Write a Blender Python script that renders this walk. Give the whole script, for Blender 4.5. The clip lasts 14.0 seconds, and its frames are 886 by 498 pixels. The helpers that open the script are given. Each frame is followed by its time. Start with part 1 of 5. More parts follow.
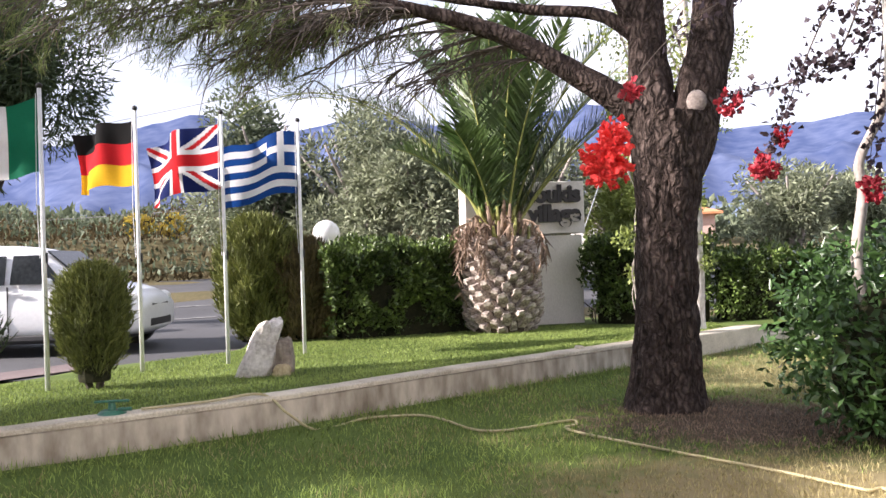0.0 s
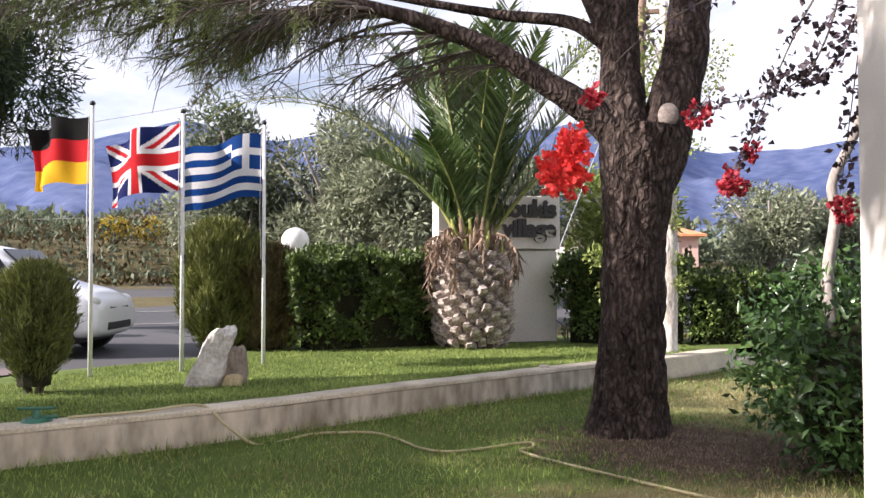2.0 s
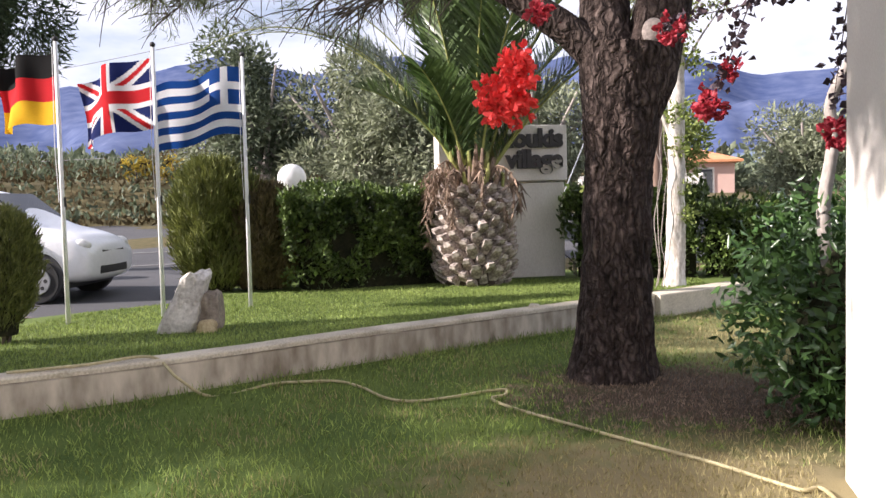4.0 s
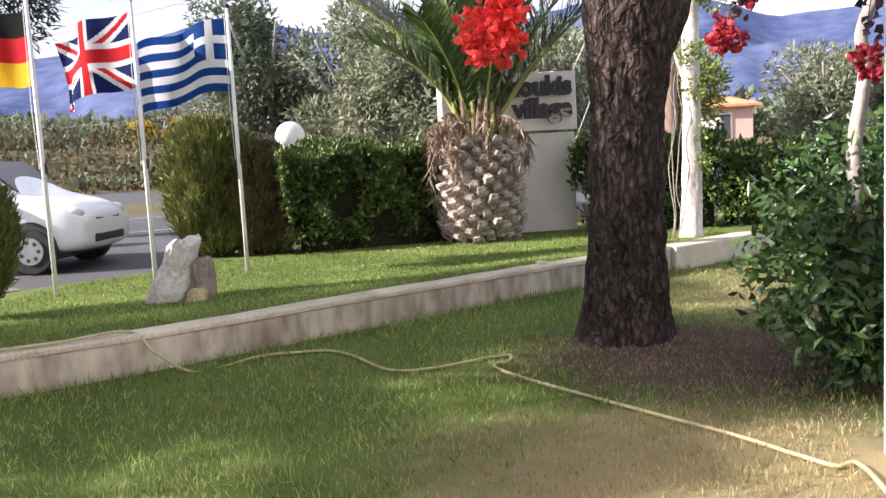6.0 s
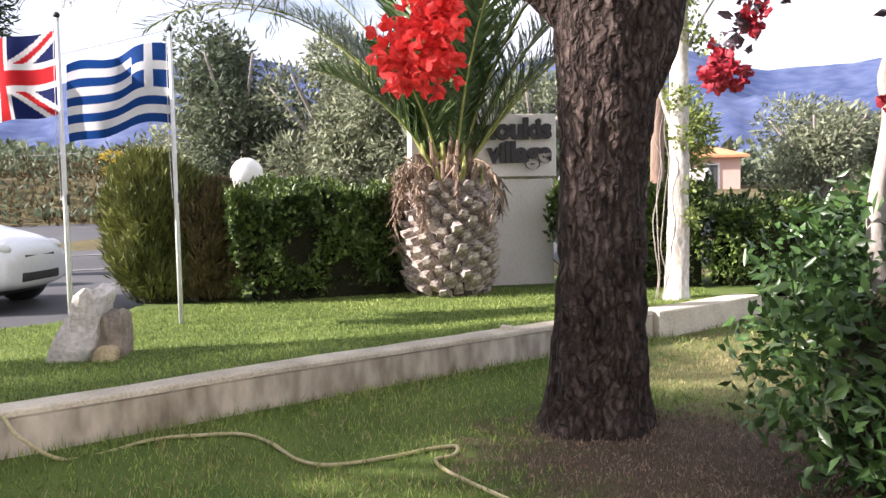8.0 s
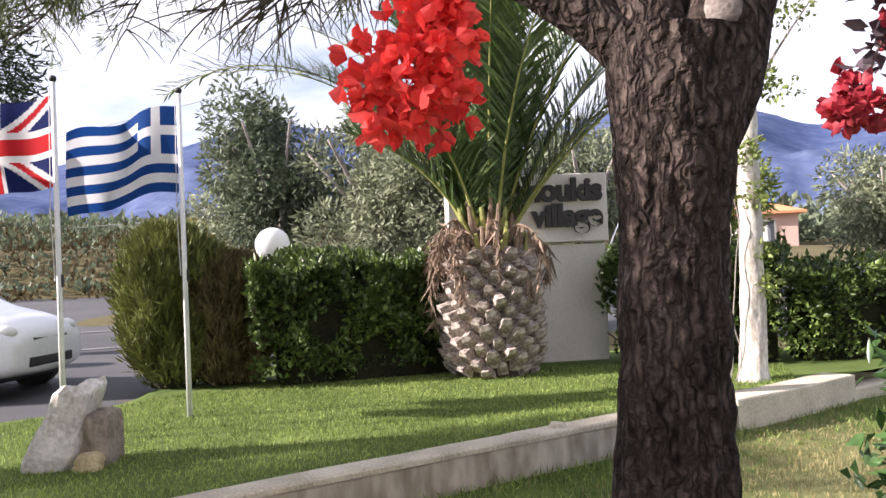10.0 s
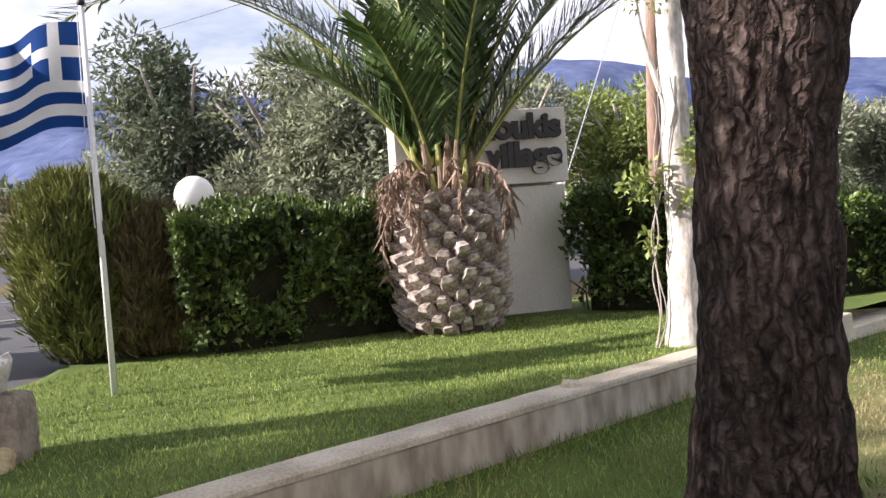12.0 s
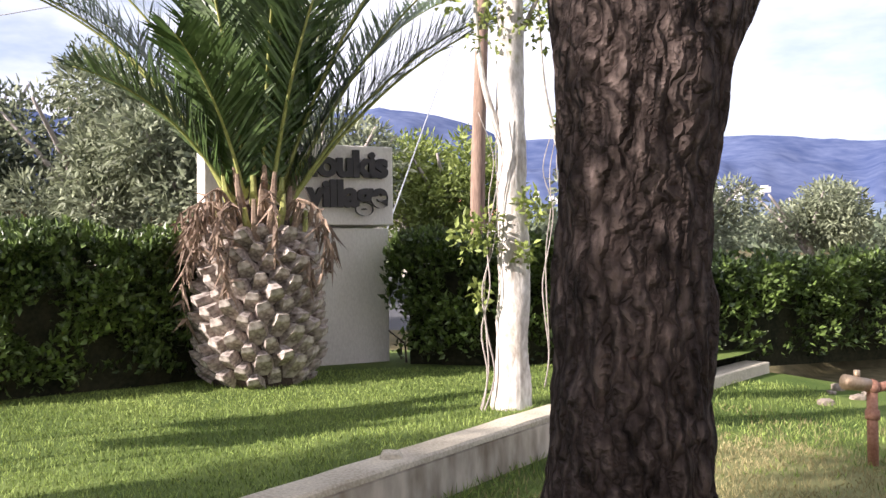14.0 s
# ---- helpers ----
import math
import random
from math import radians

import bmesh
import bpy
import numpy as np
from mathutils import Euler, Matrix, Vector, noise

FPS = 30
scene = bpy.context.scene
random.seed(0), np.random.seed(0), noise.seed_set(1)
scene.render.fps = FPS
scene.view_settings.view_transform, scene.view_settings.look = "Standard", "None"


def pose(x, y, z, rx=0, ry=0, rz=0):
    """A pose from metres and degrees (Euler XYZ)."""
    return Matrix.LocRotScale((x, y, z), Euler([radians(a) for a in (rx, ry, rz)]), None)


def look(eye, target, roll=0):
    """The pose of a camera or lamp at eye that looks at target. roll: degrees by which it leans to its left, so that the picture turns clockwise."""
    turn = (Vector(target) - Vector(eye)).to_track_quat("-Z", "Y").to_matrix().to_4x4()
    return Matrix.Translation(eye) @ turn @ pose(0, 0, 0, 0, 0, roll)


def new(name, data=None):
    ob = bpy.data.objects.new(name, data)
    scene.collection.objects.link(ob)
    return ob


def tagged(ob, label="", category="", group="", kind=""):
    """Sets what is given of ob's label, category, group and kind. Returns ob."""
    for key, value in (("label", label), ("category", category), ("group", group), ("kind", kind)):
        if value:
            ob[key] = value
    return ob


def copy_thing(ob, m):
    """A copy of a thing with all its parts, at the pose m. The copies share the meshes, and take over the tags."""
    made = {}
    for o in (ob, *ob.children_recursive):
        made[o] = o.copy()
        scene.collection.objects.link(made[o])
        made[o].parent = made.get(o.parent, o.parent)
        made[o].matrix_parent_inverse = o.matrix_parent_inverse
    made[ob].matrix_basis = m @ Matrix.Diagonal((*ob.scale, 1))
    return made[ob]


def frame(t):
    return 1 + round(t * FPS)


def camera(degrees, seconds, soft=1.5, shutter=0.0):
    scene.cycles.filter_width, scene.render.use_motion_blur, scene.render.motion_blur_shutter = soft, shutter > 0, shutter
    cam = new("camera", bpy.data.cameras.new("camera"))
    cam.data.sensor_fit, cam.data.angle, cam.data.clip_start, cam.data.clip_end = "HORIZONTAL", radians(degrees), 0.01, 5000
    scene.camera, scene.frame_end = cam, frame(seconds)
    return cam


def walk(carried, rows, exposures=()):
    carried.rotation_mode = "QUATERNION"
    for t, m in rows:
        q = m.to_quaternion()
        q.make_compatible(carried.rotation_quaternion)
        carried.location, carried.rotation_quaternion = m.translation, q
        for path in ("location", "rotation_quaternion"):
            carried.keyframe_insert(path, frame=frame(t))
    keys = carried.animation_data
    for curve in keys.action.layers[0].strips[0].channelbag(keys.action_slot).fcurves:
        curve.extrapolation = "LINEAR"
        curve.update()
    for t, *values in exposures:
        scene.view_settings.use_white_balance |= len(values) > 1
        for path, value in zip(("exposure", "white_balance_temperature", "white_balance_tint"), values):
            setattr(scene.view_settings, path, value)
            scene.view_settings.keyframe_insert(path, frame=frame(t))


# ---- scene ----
cam = camera(56.0, 14.0)
PATH = [
    (0, (0.991, -0.624, 1.389), (0.595, 1.336, 1.411), -2.0),
    (0.5, (0.932, -0.546, 1.391), (0.443, 1.39, 1.499), -1.0),
    (1, (0.844, -0.452, 1.379), (0.35, 1.482, 1.505), -1.1),
    (1.5, (0.937, -0.361, 1.371), (0.444, 1.577, 1.42), -2.7),
    (2, (1.157, -0.296, 1.358), (0.794, 1.669, 1.414), -0.1),
    (2.5, (1.347, -0.203, 1.364), (1.011, 1.769, 1.382), -1.7),
    (3, (1.41, 0.029, 1.377), (1.1, 2.005, 1.394), -1.9),
    (3.2, (1.439, 0.132, 1.381), (1.004, 2.084, 1.355), -1.7),
    (5.3, (1.773, 0.322, 1.42), (1.335, 2.269, 1.285), -0.6),
    (5.5, (1.738, 0.359, 1.41), (1.367, 2.321, 1.297), -1.8),
    (6, (1.639, 0.731, 1.383), (1.143, 2.657, 1.171), -3.2),
    (6.1, (1.629, 0.81, 1.386), (1.135, 2.744, 1.263), -2.2),
    (6.5, (1.647, 1.037, 1.397), (1.193, 2.974, 1.194), -1.3),
    (7, (1.543, 1.223, 1.432), (1.235, 3.192, 1.26), -1.8),
    (7.5, (1.55, 1.429, 1.423), (1.206, 3.395, 1.299), -3.2),
    (8, (1.681, 1.696, 1.432), (1.218, 3.638, 1.315), -1.3),
    (8.2, (1.707, 1.775, 1.438), (1.26, 3.724, 1.396), -1.3),
    (10.3, (1.473, 2.866, 1.526), (0.869, 4.772, 1.56), -2.0),
    (10.5, (1.414, 3.015, 1.527), (0.777, 4.91, 1.53), -1.3),
    (11, (1.206, 3.196, 1.47), (0.656, 5.119, 1.454), -1.2),
    (11.5, (0.946, 3.231, 1.427), (0.541, 5.188, 1.507), -1.0),
    (11.8, (0.842, 3.294, 1.399), (0.547, 5.272, 1.447), -3.2),
    (12, (0.794, 3.456, 1.403), (0.442, 5.423, 1.329), -4.1),
    (12.5, (0.658, 3.716, 1.491), (0.171, 5.655, 1.542), -2.3),
    (13, (0.684, 3.852, 1.456), (0.172, 5.784, 1.505), -0.8),
    (13.5, (0.721, 3.931, 1.477), (0.559, 5.924, 1.512), -1.8),
    (14, (0.698, 4.071, 1.4), (0.791, 6.069, 1.414), -0.7),
]
walk(cam, [(t, look(eye, target, roll)) for t, eye, target, roll in PATH], [(0, 1.44, 6250, 20), (3, 1.15, 6250, 20), (5.5, 1.29, 6250, 20), (7, 1.63, 6250, 20), (8, 1.55, 6250, 20), (10.5, 1.29, 6250, 20), (13, 1.17, 6250, 20), (14, 1.32, 6250, 20)])

# ---- world, sun ----
SUN_AZ = math.atan2(-0.928, -0.372)      # compass-like angle of the sun's side, from +y towards +x
SUN_EL = radians(27)
sun_dir = Vector((math.sin(SUN_AZ) * math.cos(SUN_EL), math.cos(SUN_AZ) * math.cos(SUN_EL), math.sin(SUN_EL)))
world = bpy.data.worlds.new("world")
scene.world = world
world.use_nodes = True
wn, wl = world.node_tree.nodes, world.node_tree.links
wn.clear()
sky = wn.new("ShaderNodeTexSky")
sky.sky_type = "NISHITA"
sky.sun_disc = False
sky.sun_elevation, sky.sun_rotation = SUN_EL, SUN_AZ
sky.air_density, sky.dust_density = 1.0, 1.5
tc = wn.new("ShaderNodeTexCoord")
mp = wn.new("ShaderNodeMapping")
mp.inputs["Scale"].default_value = (1.0, 1.0, 3.2)
cl = wn.new("ShaderNodeTexNoise")
cl.inputs["Scale"].default_value, cl.inputs["Detail"].default_value, cl.inputs["Roughness"].default_value = 2.3, 7, 0.55
cr = wn.new("ShaderNodeValToRGB")
cr.color_ramp.elements[0].position, cr.color_ramp.elements[1].position = 0.33, 0.56
cmix = wn.new("ShaderNodeMix")
cmix.data_type = "RGBA"
cmix.inputs["B"].default_value = (7.6, 7.8, 8.3, 1)
bg = wn.new("ShaderNodeBackground")
bg.inputs["Strength"].default_value = 0.07
wo = wn.new("ShaderNodeOutputWorld")
wl.new(tc.outputs["Generated"], mp.inputs["Vector"])
wl.new(mp.outputs["Vector"], cl.inputs["Vector"])
wl.new(cl.outputs["Fac"], cr.inputs["Fac"])
wl.new(cr.outputs["Color"], cmix.inputs["Factor"])
wl.new(sky.outputs["Color"], cmix.inputs["A"])
wl.new(cmix.outputs["Result"], bg.inputs["Color"])
wl.new(bg.outputs["Background"], wo.inputs["Surface"])
sun = new("sun", bpy.data.lights.new("sun", "SUN"))
sun.data.energy, sun.data.angle, sun.data.color = 5.0, radians(0.6), (1.0, 0.93, 0.82)
sun.matrix_world = look(sun_dir * 50, (0, 0, 0))


# ---- materials ----
def material(name, dark, light, scale=8.0, rough=0.8, bump=0.3, fine=60.0, metal=0.0, spots=None, sheen=0.0, random_tint=0.0, through_light=0.0, stretch=(1, 1, 1), depth=0.02, spec=0.5):
    """Two-scale procedural surface: broad patches between two colours, fine grain and relief."""
    m = bpy.data.materials.new(name)
    m.use_nodes = True
    n, l = m.node_tree.nodes, m.node_tree.links
    b = n["Principled BSDF"]
    co = n.new("ShaderNodeTexCoord")
    mpn = n.new("ShaderNodeMapping")
    mpn.inputs["Scale"].default_value = stretch
    l.new(co.outputs["Object"], mpn.inputs["Vector"])
    big, small = n.new("ShaderNodeTexNoise"), n.new("ShaderNodeTexNoise")
    big.inputs["Scale"].default_value, big.inputs["Detail"].default_value = scale, 5
    small.inputs["Scale"].default_value, small.inputs["Detail"].default_value = fine, 4
    for t in (big, small):
        l.new(mpn.outputs["Vector"], t.inputs["Vector"])
    add = n.new("ShaderNodeMath")
    add.operation = "MULTIPLY_ADD"
    add.inputs[1].default_value = 0.5
    l.new(small.outputs["Fac"], add.inputs[0])
    half = n.new("ShaderNodeMath")
    half.operation = "MULTIPLY"
    half.inputs[1].default_value = 0.5
    l.new(big.outputs["Fac"], half.inputs[0])
    l.new(half.outputs[0], add.inputs[2])
    ramp = n.new("ShaderNodeValToRGB")
    e = ramp.color_ramp.elements
    e[0].position, e[1].position = 0.36, 0.64
    e[0].color, e[1].color = (*dark, 1), (*light, 1)
    if spots:
        x = ramp.color_ramp.elements.new(0.71)
        x.color = (*spots, 1)
    l.new(add.outputs[0], ramp.inputs["Fac"])
    colour = ramp.outputs["Color"]
    if random_tint:
        g = n.new("ShaderNodeNewGeometry")
        hs = n.new("ShaderNodeHueSaturation")
        mr = n.new("ShaderNodeMapRange")
        mr.inputs["To Min"].default_value, mr.inputs["To Max"].default_value = 1 - random_tint, 1 + random_tint
        l.new(g.outputs["Random Per Island"], mr.inputs["Value"])
        l.new(mr.outputs["Result"], hs.inputs["Value"])
        l.new(colour, hs.inputs["Color"])
        colour = hs.outputs["Color"]
    l.new(colour, b.inputs["Base Color"])
    b.inputs["Roughness"].default_value, b.inputs["Metallic"].default_value = rough, metal
    b.inputs["Specular IOR Level"].default_value = spec
    if bump:
        bm_ = n.new("ShaderNodeBump")
        bm_.inputs["Strength"].default_value, bm_.inputs["Distance"].default_value = bump, depth
        l.new(add.outputs[0], bm_.inputs["Height"])
        l.new(bm_.outputs["Normal"], b.inputs["Normal"])
    if through_light:
        tr = n.new("ShaderNodeBsdfTranslucent")
        l.new(colour, tr.inputs["Color"])
        ms = n.new("ShaderNodeMixShader")
        ms.inputs["Fac"].default_value = through_light
        l.new(b.outputs["BSDF"], ms.inputs[1])
        l.new(tr.outputs["BSDF"], ms.inputs[2])
        l.new(ms.outputs["Shader"], n["Material Output"].inputs["Surface"])
    return m


M = {}
M["grass"] = material("grass", (0.05, 0.085, 0.018), (0.14, 0.185, 0.045), 1.2, 0.9, 0.5, 90, spec=0.2)
M["blade"] = material("grass_blade", (0.11, 0.165, 0.034), (0.31, 0.38, 0.105), 0.9, 0.7, 0, 30, random_tint=0.6, through_light=0.3, spec=0.3)
M["dry_blade"] = material("dry_grass_blade", (0.22, 0.19, 0.08), (0.42, 0.36, 0.19), 1.5, 0.8, 0, 30, random_tint=0.3, through_light=0.25, spec=0.2)
M["soil"] = material("soil", (0.05, 0.035, 0.022), (0.15, 0.11, 0.07), 2.0, 0.95, 0.6, 70, spec=0.2)
M["asphalt"] = material("asphalt", (0.055, 0.055, 0.06), (0.10, 0.10, 0.105), 0.5, 0.85, 0.3, 120, spec=0.3)
M["paving"] = material("pink_paving", (0.12, 0.09, 0.088), (0.19, 0.145, 0.14), 1.5, 0.85, 0.3, 60)
M["paint_line"] = material("worn_road_paint", (0.13, 0.13, 0.13), (0.30, 0.30, 0.29), 6, 0.8, 0.2, 80)
M["render_wall"] = material("stained_render", (0.20, 0.16, 0.115), (0.60, 0.53, 0.43), 2.2, 0.9, 0.35, 9, stretch=(1.1, 1.1, 0.42))
M["coping"] = material("coping", (0.36, 0.31, 0.23), (0.66, 0.59, 0.46), 3, 0.85, 0.35, 60)
M["whitewash"] = material("whitewash", (0.62, 0.58, 0.53), (0.80, 0.77, 0.72), 2.5, 0.85, 0.25, 50)
M["house_white"] = material("smooth_cream_render", (0.66, 0.60, 0.55), (0.76, 0.71, 0.66), 0.9, 0.8, 0.12, 70)
M["sign"] = material("sign_render", (0.62, 0.57, 0.51), (0.78, 0.73, 0.67), 1.8, 0.85, 0.2, 60, stretch=(1, 1, 0.45))
M["letters"] = material("dark_letter_metal", (0.012, 0.010, 0.010), (0.035, 0.028, 0.026), 10, 0.5, 0.05, 60)


def plated_bark(name):
    """Pine bark: upright plates with black furrows between them."""
    m = material(name, (0.030, 0.022, 0.019), (0.15, 0.113, 0.098), 9, 0.95, 0, 40, stretch=(1, 1, 0.4), spec=0.15)
    n, l = m.node_tree.nodes, m.node_tree.links
    b = n["Principled BSDF"]
    base = b.inputs["Base Color"].links[0].from_socket
    co, nz, vm, mpv, vo = n.new("ShaderNodeTexCoord"), n.new("ShaderNodeTexNoise"), n.new("ShaderNodeVectorMath"), n.new("ShaderNodeMapping"), n.new("ShaderNodeTexVoronoi")
    nz.inputs["Scale"].default_value, nz.inputs["Detail"].default_value = 7, 4
    vm.operation = "MULTIPLY_ADD"
    vm.inputs[1].default_value = (0.17, 0.17, 0.12)
    mpv.inputs["Scale"].default_value = (1, 1, 0.26)
    vo.feature = "DISTANCE_TO_EDGE"
    vo.inputs["Scale"].default_value = 19
    l.new(co.outputs["Object"], nz.inputs["Vector"])
    l.new(nz.outputs["Color"], vm.inputs[0])
    l.new(co.outputs["Object"], vm.inputs[2])
    l.new(vm.outputs["Vector"], mpv.inputs["Vector"])
    l.new(mpv.outputs["Vector"], vo.inputs["Vector"])
    ramp = n.new("ShaderNodeValToRGB")
    e = ramp.color_ramp.elements
    e[0].position, e[1].position = 0.0, 0.32
    e[0].color, e[1].color = (0.36, 0.34, 0.34, 1), (1, 1, 1, 1)
    l.new(vo.outputs["Distance"], ramp.inputs["Fac"])
    mu = n.new("ShaderNodeMix")
    mu.data_type, mu.blend_type = "RGBA", "MULTIPLY"
    mu.inputs["Factor"].default_value = 1
    l.new(base, mu.inputs["A"])
    l.new(ramp.outputs["Color"], mu.inputs["B"])
    l.new(mu.outputs["Result"], b.inputs["Base Color"])
    fine, ad, bu = n.new("ShaderNodeTexNoise"), n.new("ShaderNodeMath"), n.new("ShaderNodeBump")
    fine.inputs["Scale"].default_value, fine.inputs["Detail"].default_value = 30, 6
    l.new(mpv.outputs["Vector"], fine.inputs["Vector"])
    ad.operation = "MULTIPLY_ADD"
    ad.inputs[1].default_value = 0.5
    l.new(fine.outputs["Fac"], ad.inputs[0])
    l.new(ramp.outputs["Color"], ad.inputs[2])
    bu.inputs["Strength"].default_value, bu.inputs["Distance"].default_value = 1.0, 0.035
    l.new(ad.outputs[0], bu.inputs["Height"])
    l.new(bu.outputs["Normal"], b.inputs["Normal"])
    return m


M["bark"] = plated_bark("pine_bark_plates")
M["bark_light"] = material("inner_bark", (0.15, 0.12, 0.105), (0.33, 0.28, 0.25), 9, 0.95, 0.7, 50)
M["twig"] = material("twig", (0.06, 0.048, 0.04), (0.15, 0.12, 0.10), 10, 0.9, 0.2, 60)
M["needle"] = material("pine_needle", (0.08, 0.12, 0.03), (0.22, 0.25, 0.085), 1.2, 0.6, 0, 20, random_tint=0.3, through_light=0.3)
M["needle_dark"] = material("dark_needle", (0.018, 0.035, 0.012), (0.06, 0.09, 0.03), 1.0, 0.7, 0, 20, random_tint=0.3, through_light=0.15)
M["white_bark"] = material("limewashed_bark", (0.34, 0.29, 0.24), (0.76, 0.72, 0.67), 6, 0.9, 0.6, 40, stretch=(1, 1, 0.4))
M["grey_bark"] = material("grey_bark", (0.22, 0.19, 0.17), (0.45, 0.40, 0.36), 9, 0.9, 0.5, 40, stretch=(1, 1, 0.4))
M["hedge"] = material("hedge_leaf", (0.026, 0.048, 0.013), (0.165, 0.235, 0.058), 1.5, 0.4, 0, 12, random_tint=0.5, through_light=0.14)
# near-black paint that stands in for the shade inside hedges and shrubs
M["shade_core"] = material("inner_shade", (0.012, 0.014, 0.008), (0.04, 0.038, 0.02), 5, 0.95, 0.5, 30, spec=0.1)
M["juniper"] = material("juniper_leaf", (0.07, 0.085, 0.018), (0.20, 0.22, 0.055), 2.0, 0.75, 0, 12, random_tint=0.4, through_light=0.15)
M["juniper_brown"] = material("brown_juniper_leaf", (0.06, 0.05, 0.02), (0.17, 0.13, 0.055), 2.5, 0.8, 0, 12, random_tint=0.4, through_light=0.1)
M["dark_bark"] = material("dark_bark", (0.03, 0.024, 0.02), (0.09, 0.07, 0.06), 9, 0.95, 0.5, 40, stretch=(1, 1, 0.4))
M["bush"] = material("glossy_leaf", (0.028, 0.065, 0.018), (0.085, 0.16, 0.045), 2.0, 0.33, 0, 15, random_tint=0.4, through_light=0.2)
M["olive"] = material("olive_leaf", (0.13, 0.15, 0.085), (0.33, 0.36, 0.235), 0.7, 0.6, 0, 4, random_tint=0.45, through_light=0.35)
M["olive_dark"] = material("dark_tree_leaf", (0.06, 0.085, 0.05), (0.18, 0.21, 0.125), 0.7, 0.7, 0, 4, random_tint=0.4, through_light=0.3)
M["lime_leaf"] = material("yellow_green_leaf", (0.14, 0.19, 0.04), (0.32, 0.37, 0.10), 0.7, 0.6, 0, 4, random_tint=0.3, through_light=0.3)
M["palm_leaf"] = material("palm_leaf", (0.032, 0.068, 0.016), (0.12, 0.18, 0.055), 1.5, 0.4, 0, 12, random_tint=0.35, through_light=0.2)
M["palm_stalk"] = material("palm_stalk", (0.22, 0.24, 0.06), (0.42, 0.42, 0.14), 5, 0.5, 0.1, 40)
M["palm_dead"] = material("dead_palm_frond", (0.13, 0.085, 0.06), (0.36, 0.26, 0.19), 6, 0.9, 0.2, 50, random_tint=0.35, through_light=0.1)
M["palm_scale"] = material("palm_leaf_base", (0.11, 0.078, 0.062), (0.60, 0.52, 0.46), 7, 0.95, 0.6, 45)
M["palm_core"] = material("palm_trunk_fibre", (0.035, 0.022, 0.017), (0.09, 0.06, 0.045), 10, 0.95, 0.8, 50)
M["petal"] = material("bougainvillea_bract", (0.70, 0.035, 0.035), (0.90, 0.10, 0.085), 6, 0.6, 0, 20, random_tint=0.22, through_light=0.4)
# darker copy of the bract red, with the clusters' shade painted in
M["petal_shaded"] = material("shaded_bract", (0.30, 0.02, 0.035), (0.52, 0.05, 0.07), 6, 0.6, 0, 20, random_tint=0.3, through_light=0.3)
M["dark_leaf"] = material("purple_green_leaf", (0.03, 0.02, 0.03), (0.08, 0.05, 0.06), 6, 0.6, 0, 20, random_tint=0.3, through_light=0.15)
M["rock"] = material("limestone", (0.40, 0.36, 0.31), (0.78, 0.74, 0.68), 5, 0.95, 0.9, 30, depth=0.04)
M["rock_dark"] = material("dark_stone", (0.16, 0.13, 0.10), (0.34, 0.28, 0.22), 7, 0.95, 0.8, 35)
M["rock_yellow"] = material("ochre_stone", (0.36, 0.27, 0.14), (0.60, 0.50, 0.30), 9, 0.95, 0.6, 40)
M["pole"] = material("white_pole_paint", (0.68, 0.68, 0.68), (0.82, 0.82, 0.82), 5, 0.4, 0.05, 60)
M["globe"] = material("opal_globe", (0.86, 0.86, 0.85), (0.93, 0.93, 0.92), 3, 0.25, 0, 30, through_light=0.25)
M["hose"] = material("yellow_hose", (0.33, 0.28, 0.14), (0.48, 0.42, 0.25), 4, 0.55, 0.1, 60)
M["green_plastic"] = material("green_plastic", (0.02, 0.10, 0.06), (0.04, 0.16, 0.10), 6, 0.45, 0.05, 40)
M["car"] = material("white_car_paint", (0.72, 0.73, 0.75), (0.80, 0.81, 0.83), 1.0, 0.18, 0, 20)
M["glass"] = material("car_glass", (0.012, 0.014, 0.016), (0.03, 0.033, 0.036), 2, 0.08, 0, 20, spec=0.25)
M["tyre"] = material("tyre_rubber", (0.014, 0.014, 0.014), (0.03, 0.03, 0.03), 8, 0.85, 0.2, 60)
M["rim"] = material("wheel_cover", (0.36, 0.37, 0.38), (0.52, 0.53, 0.54), 8, 0.3, 0, 60, metal=0.6)
M["tail"] = material("tail_light_red", (0.42, 0.012, 0.012), (0.60, 0.03, 0.025), 8, 0.15, 0, 60)
M["plate"] = material("number_plate", (0.6, 0.6, 0.58), (0.75, 0.75, 0.72), 8, 0.4, 0, 60)
M["trimblack"] = material("black_plastic", (0.015, 0.015, 0.016), (0.035, 0.035, 0.037), 8, 0.6, 0.1, 80)
# aerial haze is painted into the blues of both distant ranges
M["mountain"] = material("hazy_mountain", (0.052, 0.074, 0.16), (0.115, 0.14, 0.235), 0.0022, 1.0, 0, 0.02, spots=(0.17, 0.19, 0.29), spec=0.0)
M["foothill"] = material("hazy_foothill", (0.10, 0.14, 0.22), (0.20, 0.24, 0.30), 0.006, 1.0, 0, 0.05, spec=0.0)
M["field"] = material("dry_field", (0.07, 0.064, 0.03), (0.17, 0.14, 0.075), 0.25, 0.95, 0.5, 8, spec=0.1)
M["bank"] = material("dry_bank_grass", (0.05, 0.038, 0.02), (0.15, 0.115, 0.06), 0.6, 0.9, 0, 8, random_tint=0.35, through_light=0.2, spec=0.1)
M["broom"] = material("yellow_broom", (0.34, 0.27, 0.04), (0.66, 0.50, 0.07), 2, 0.8, 0, 20, random_tint=0.3, through_light=0.3)
M["pink_house"] = material("pink_render", (0.55, 0.36, 0.30), (0.68, 0.47, 0.40), 0.6, 0.85, 0.1, 20)
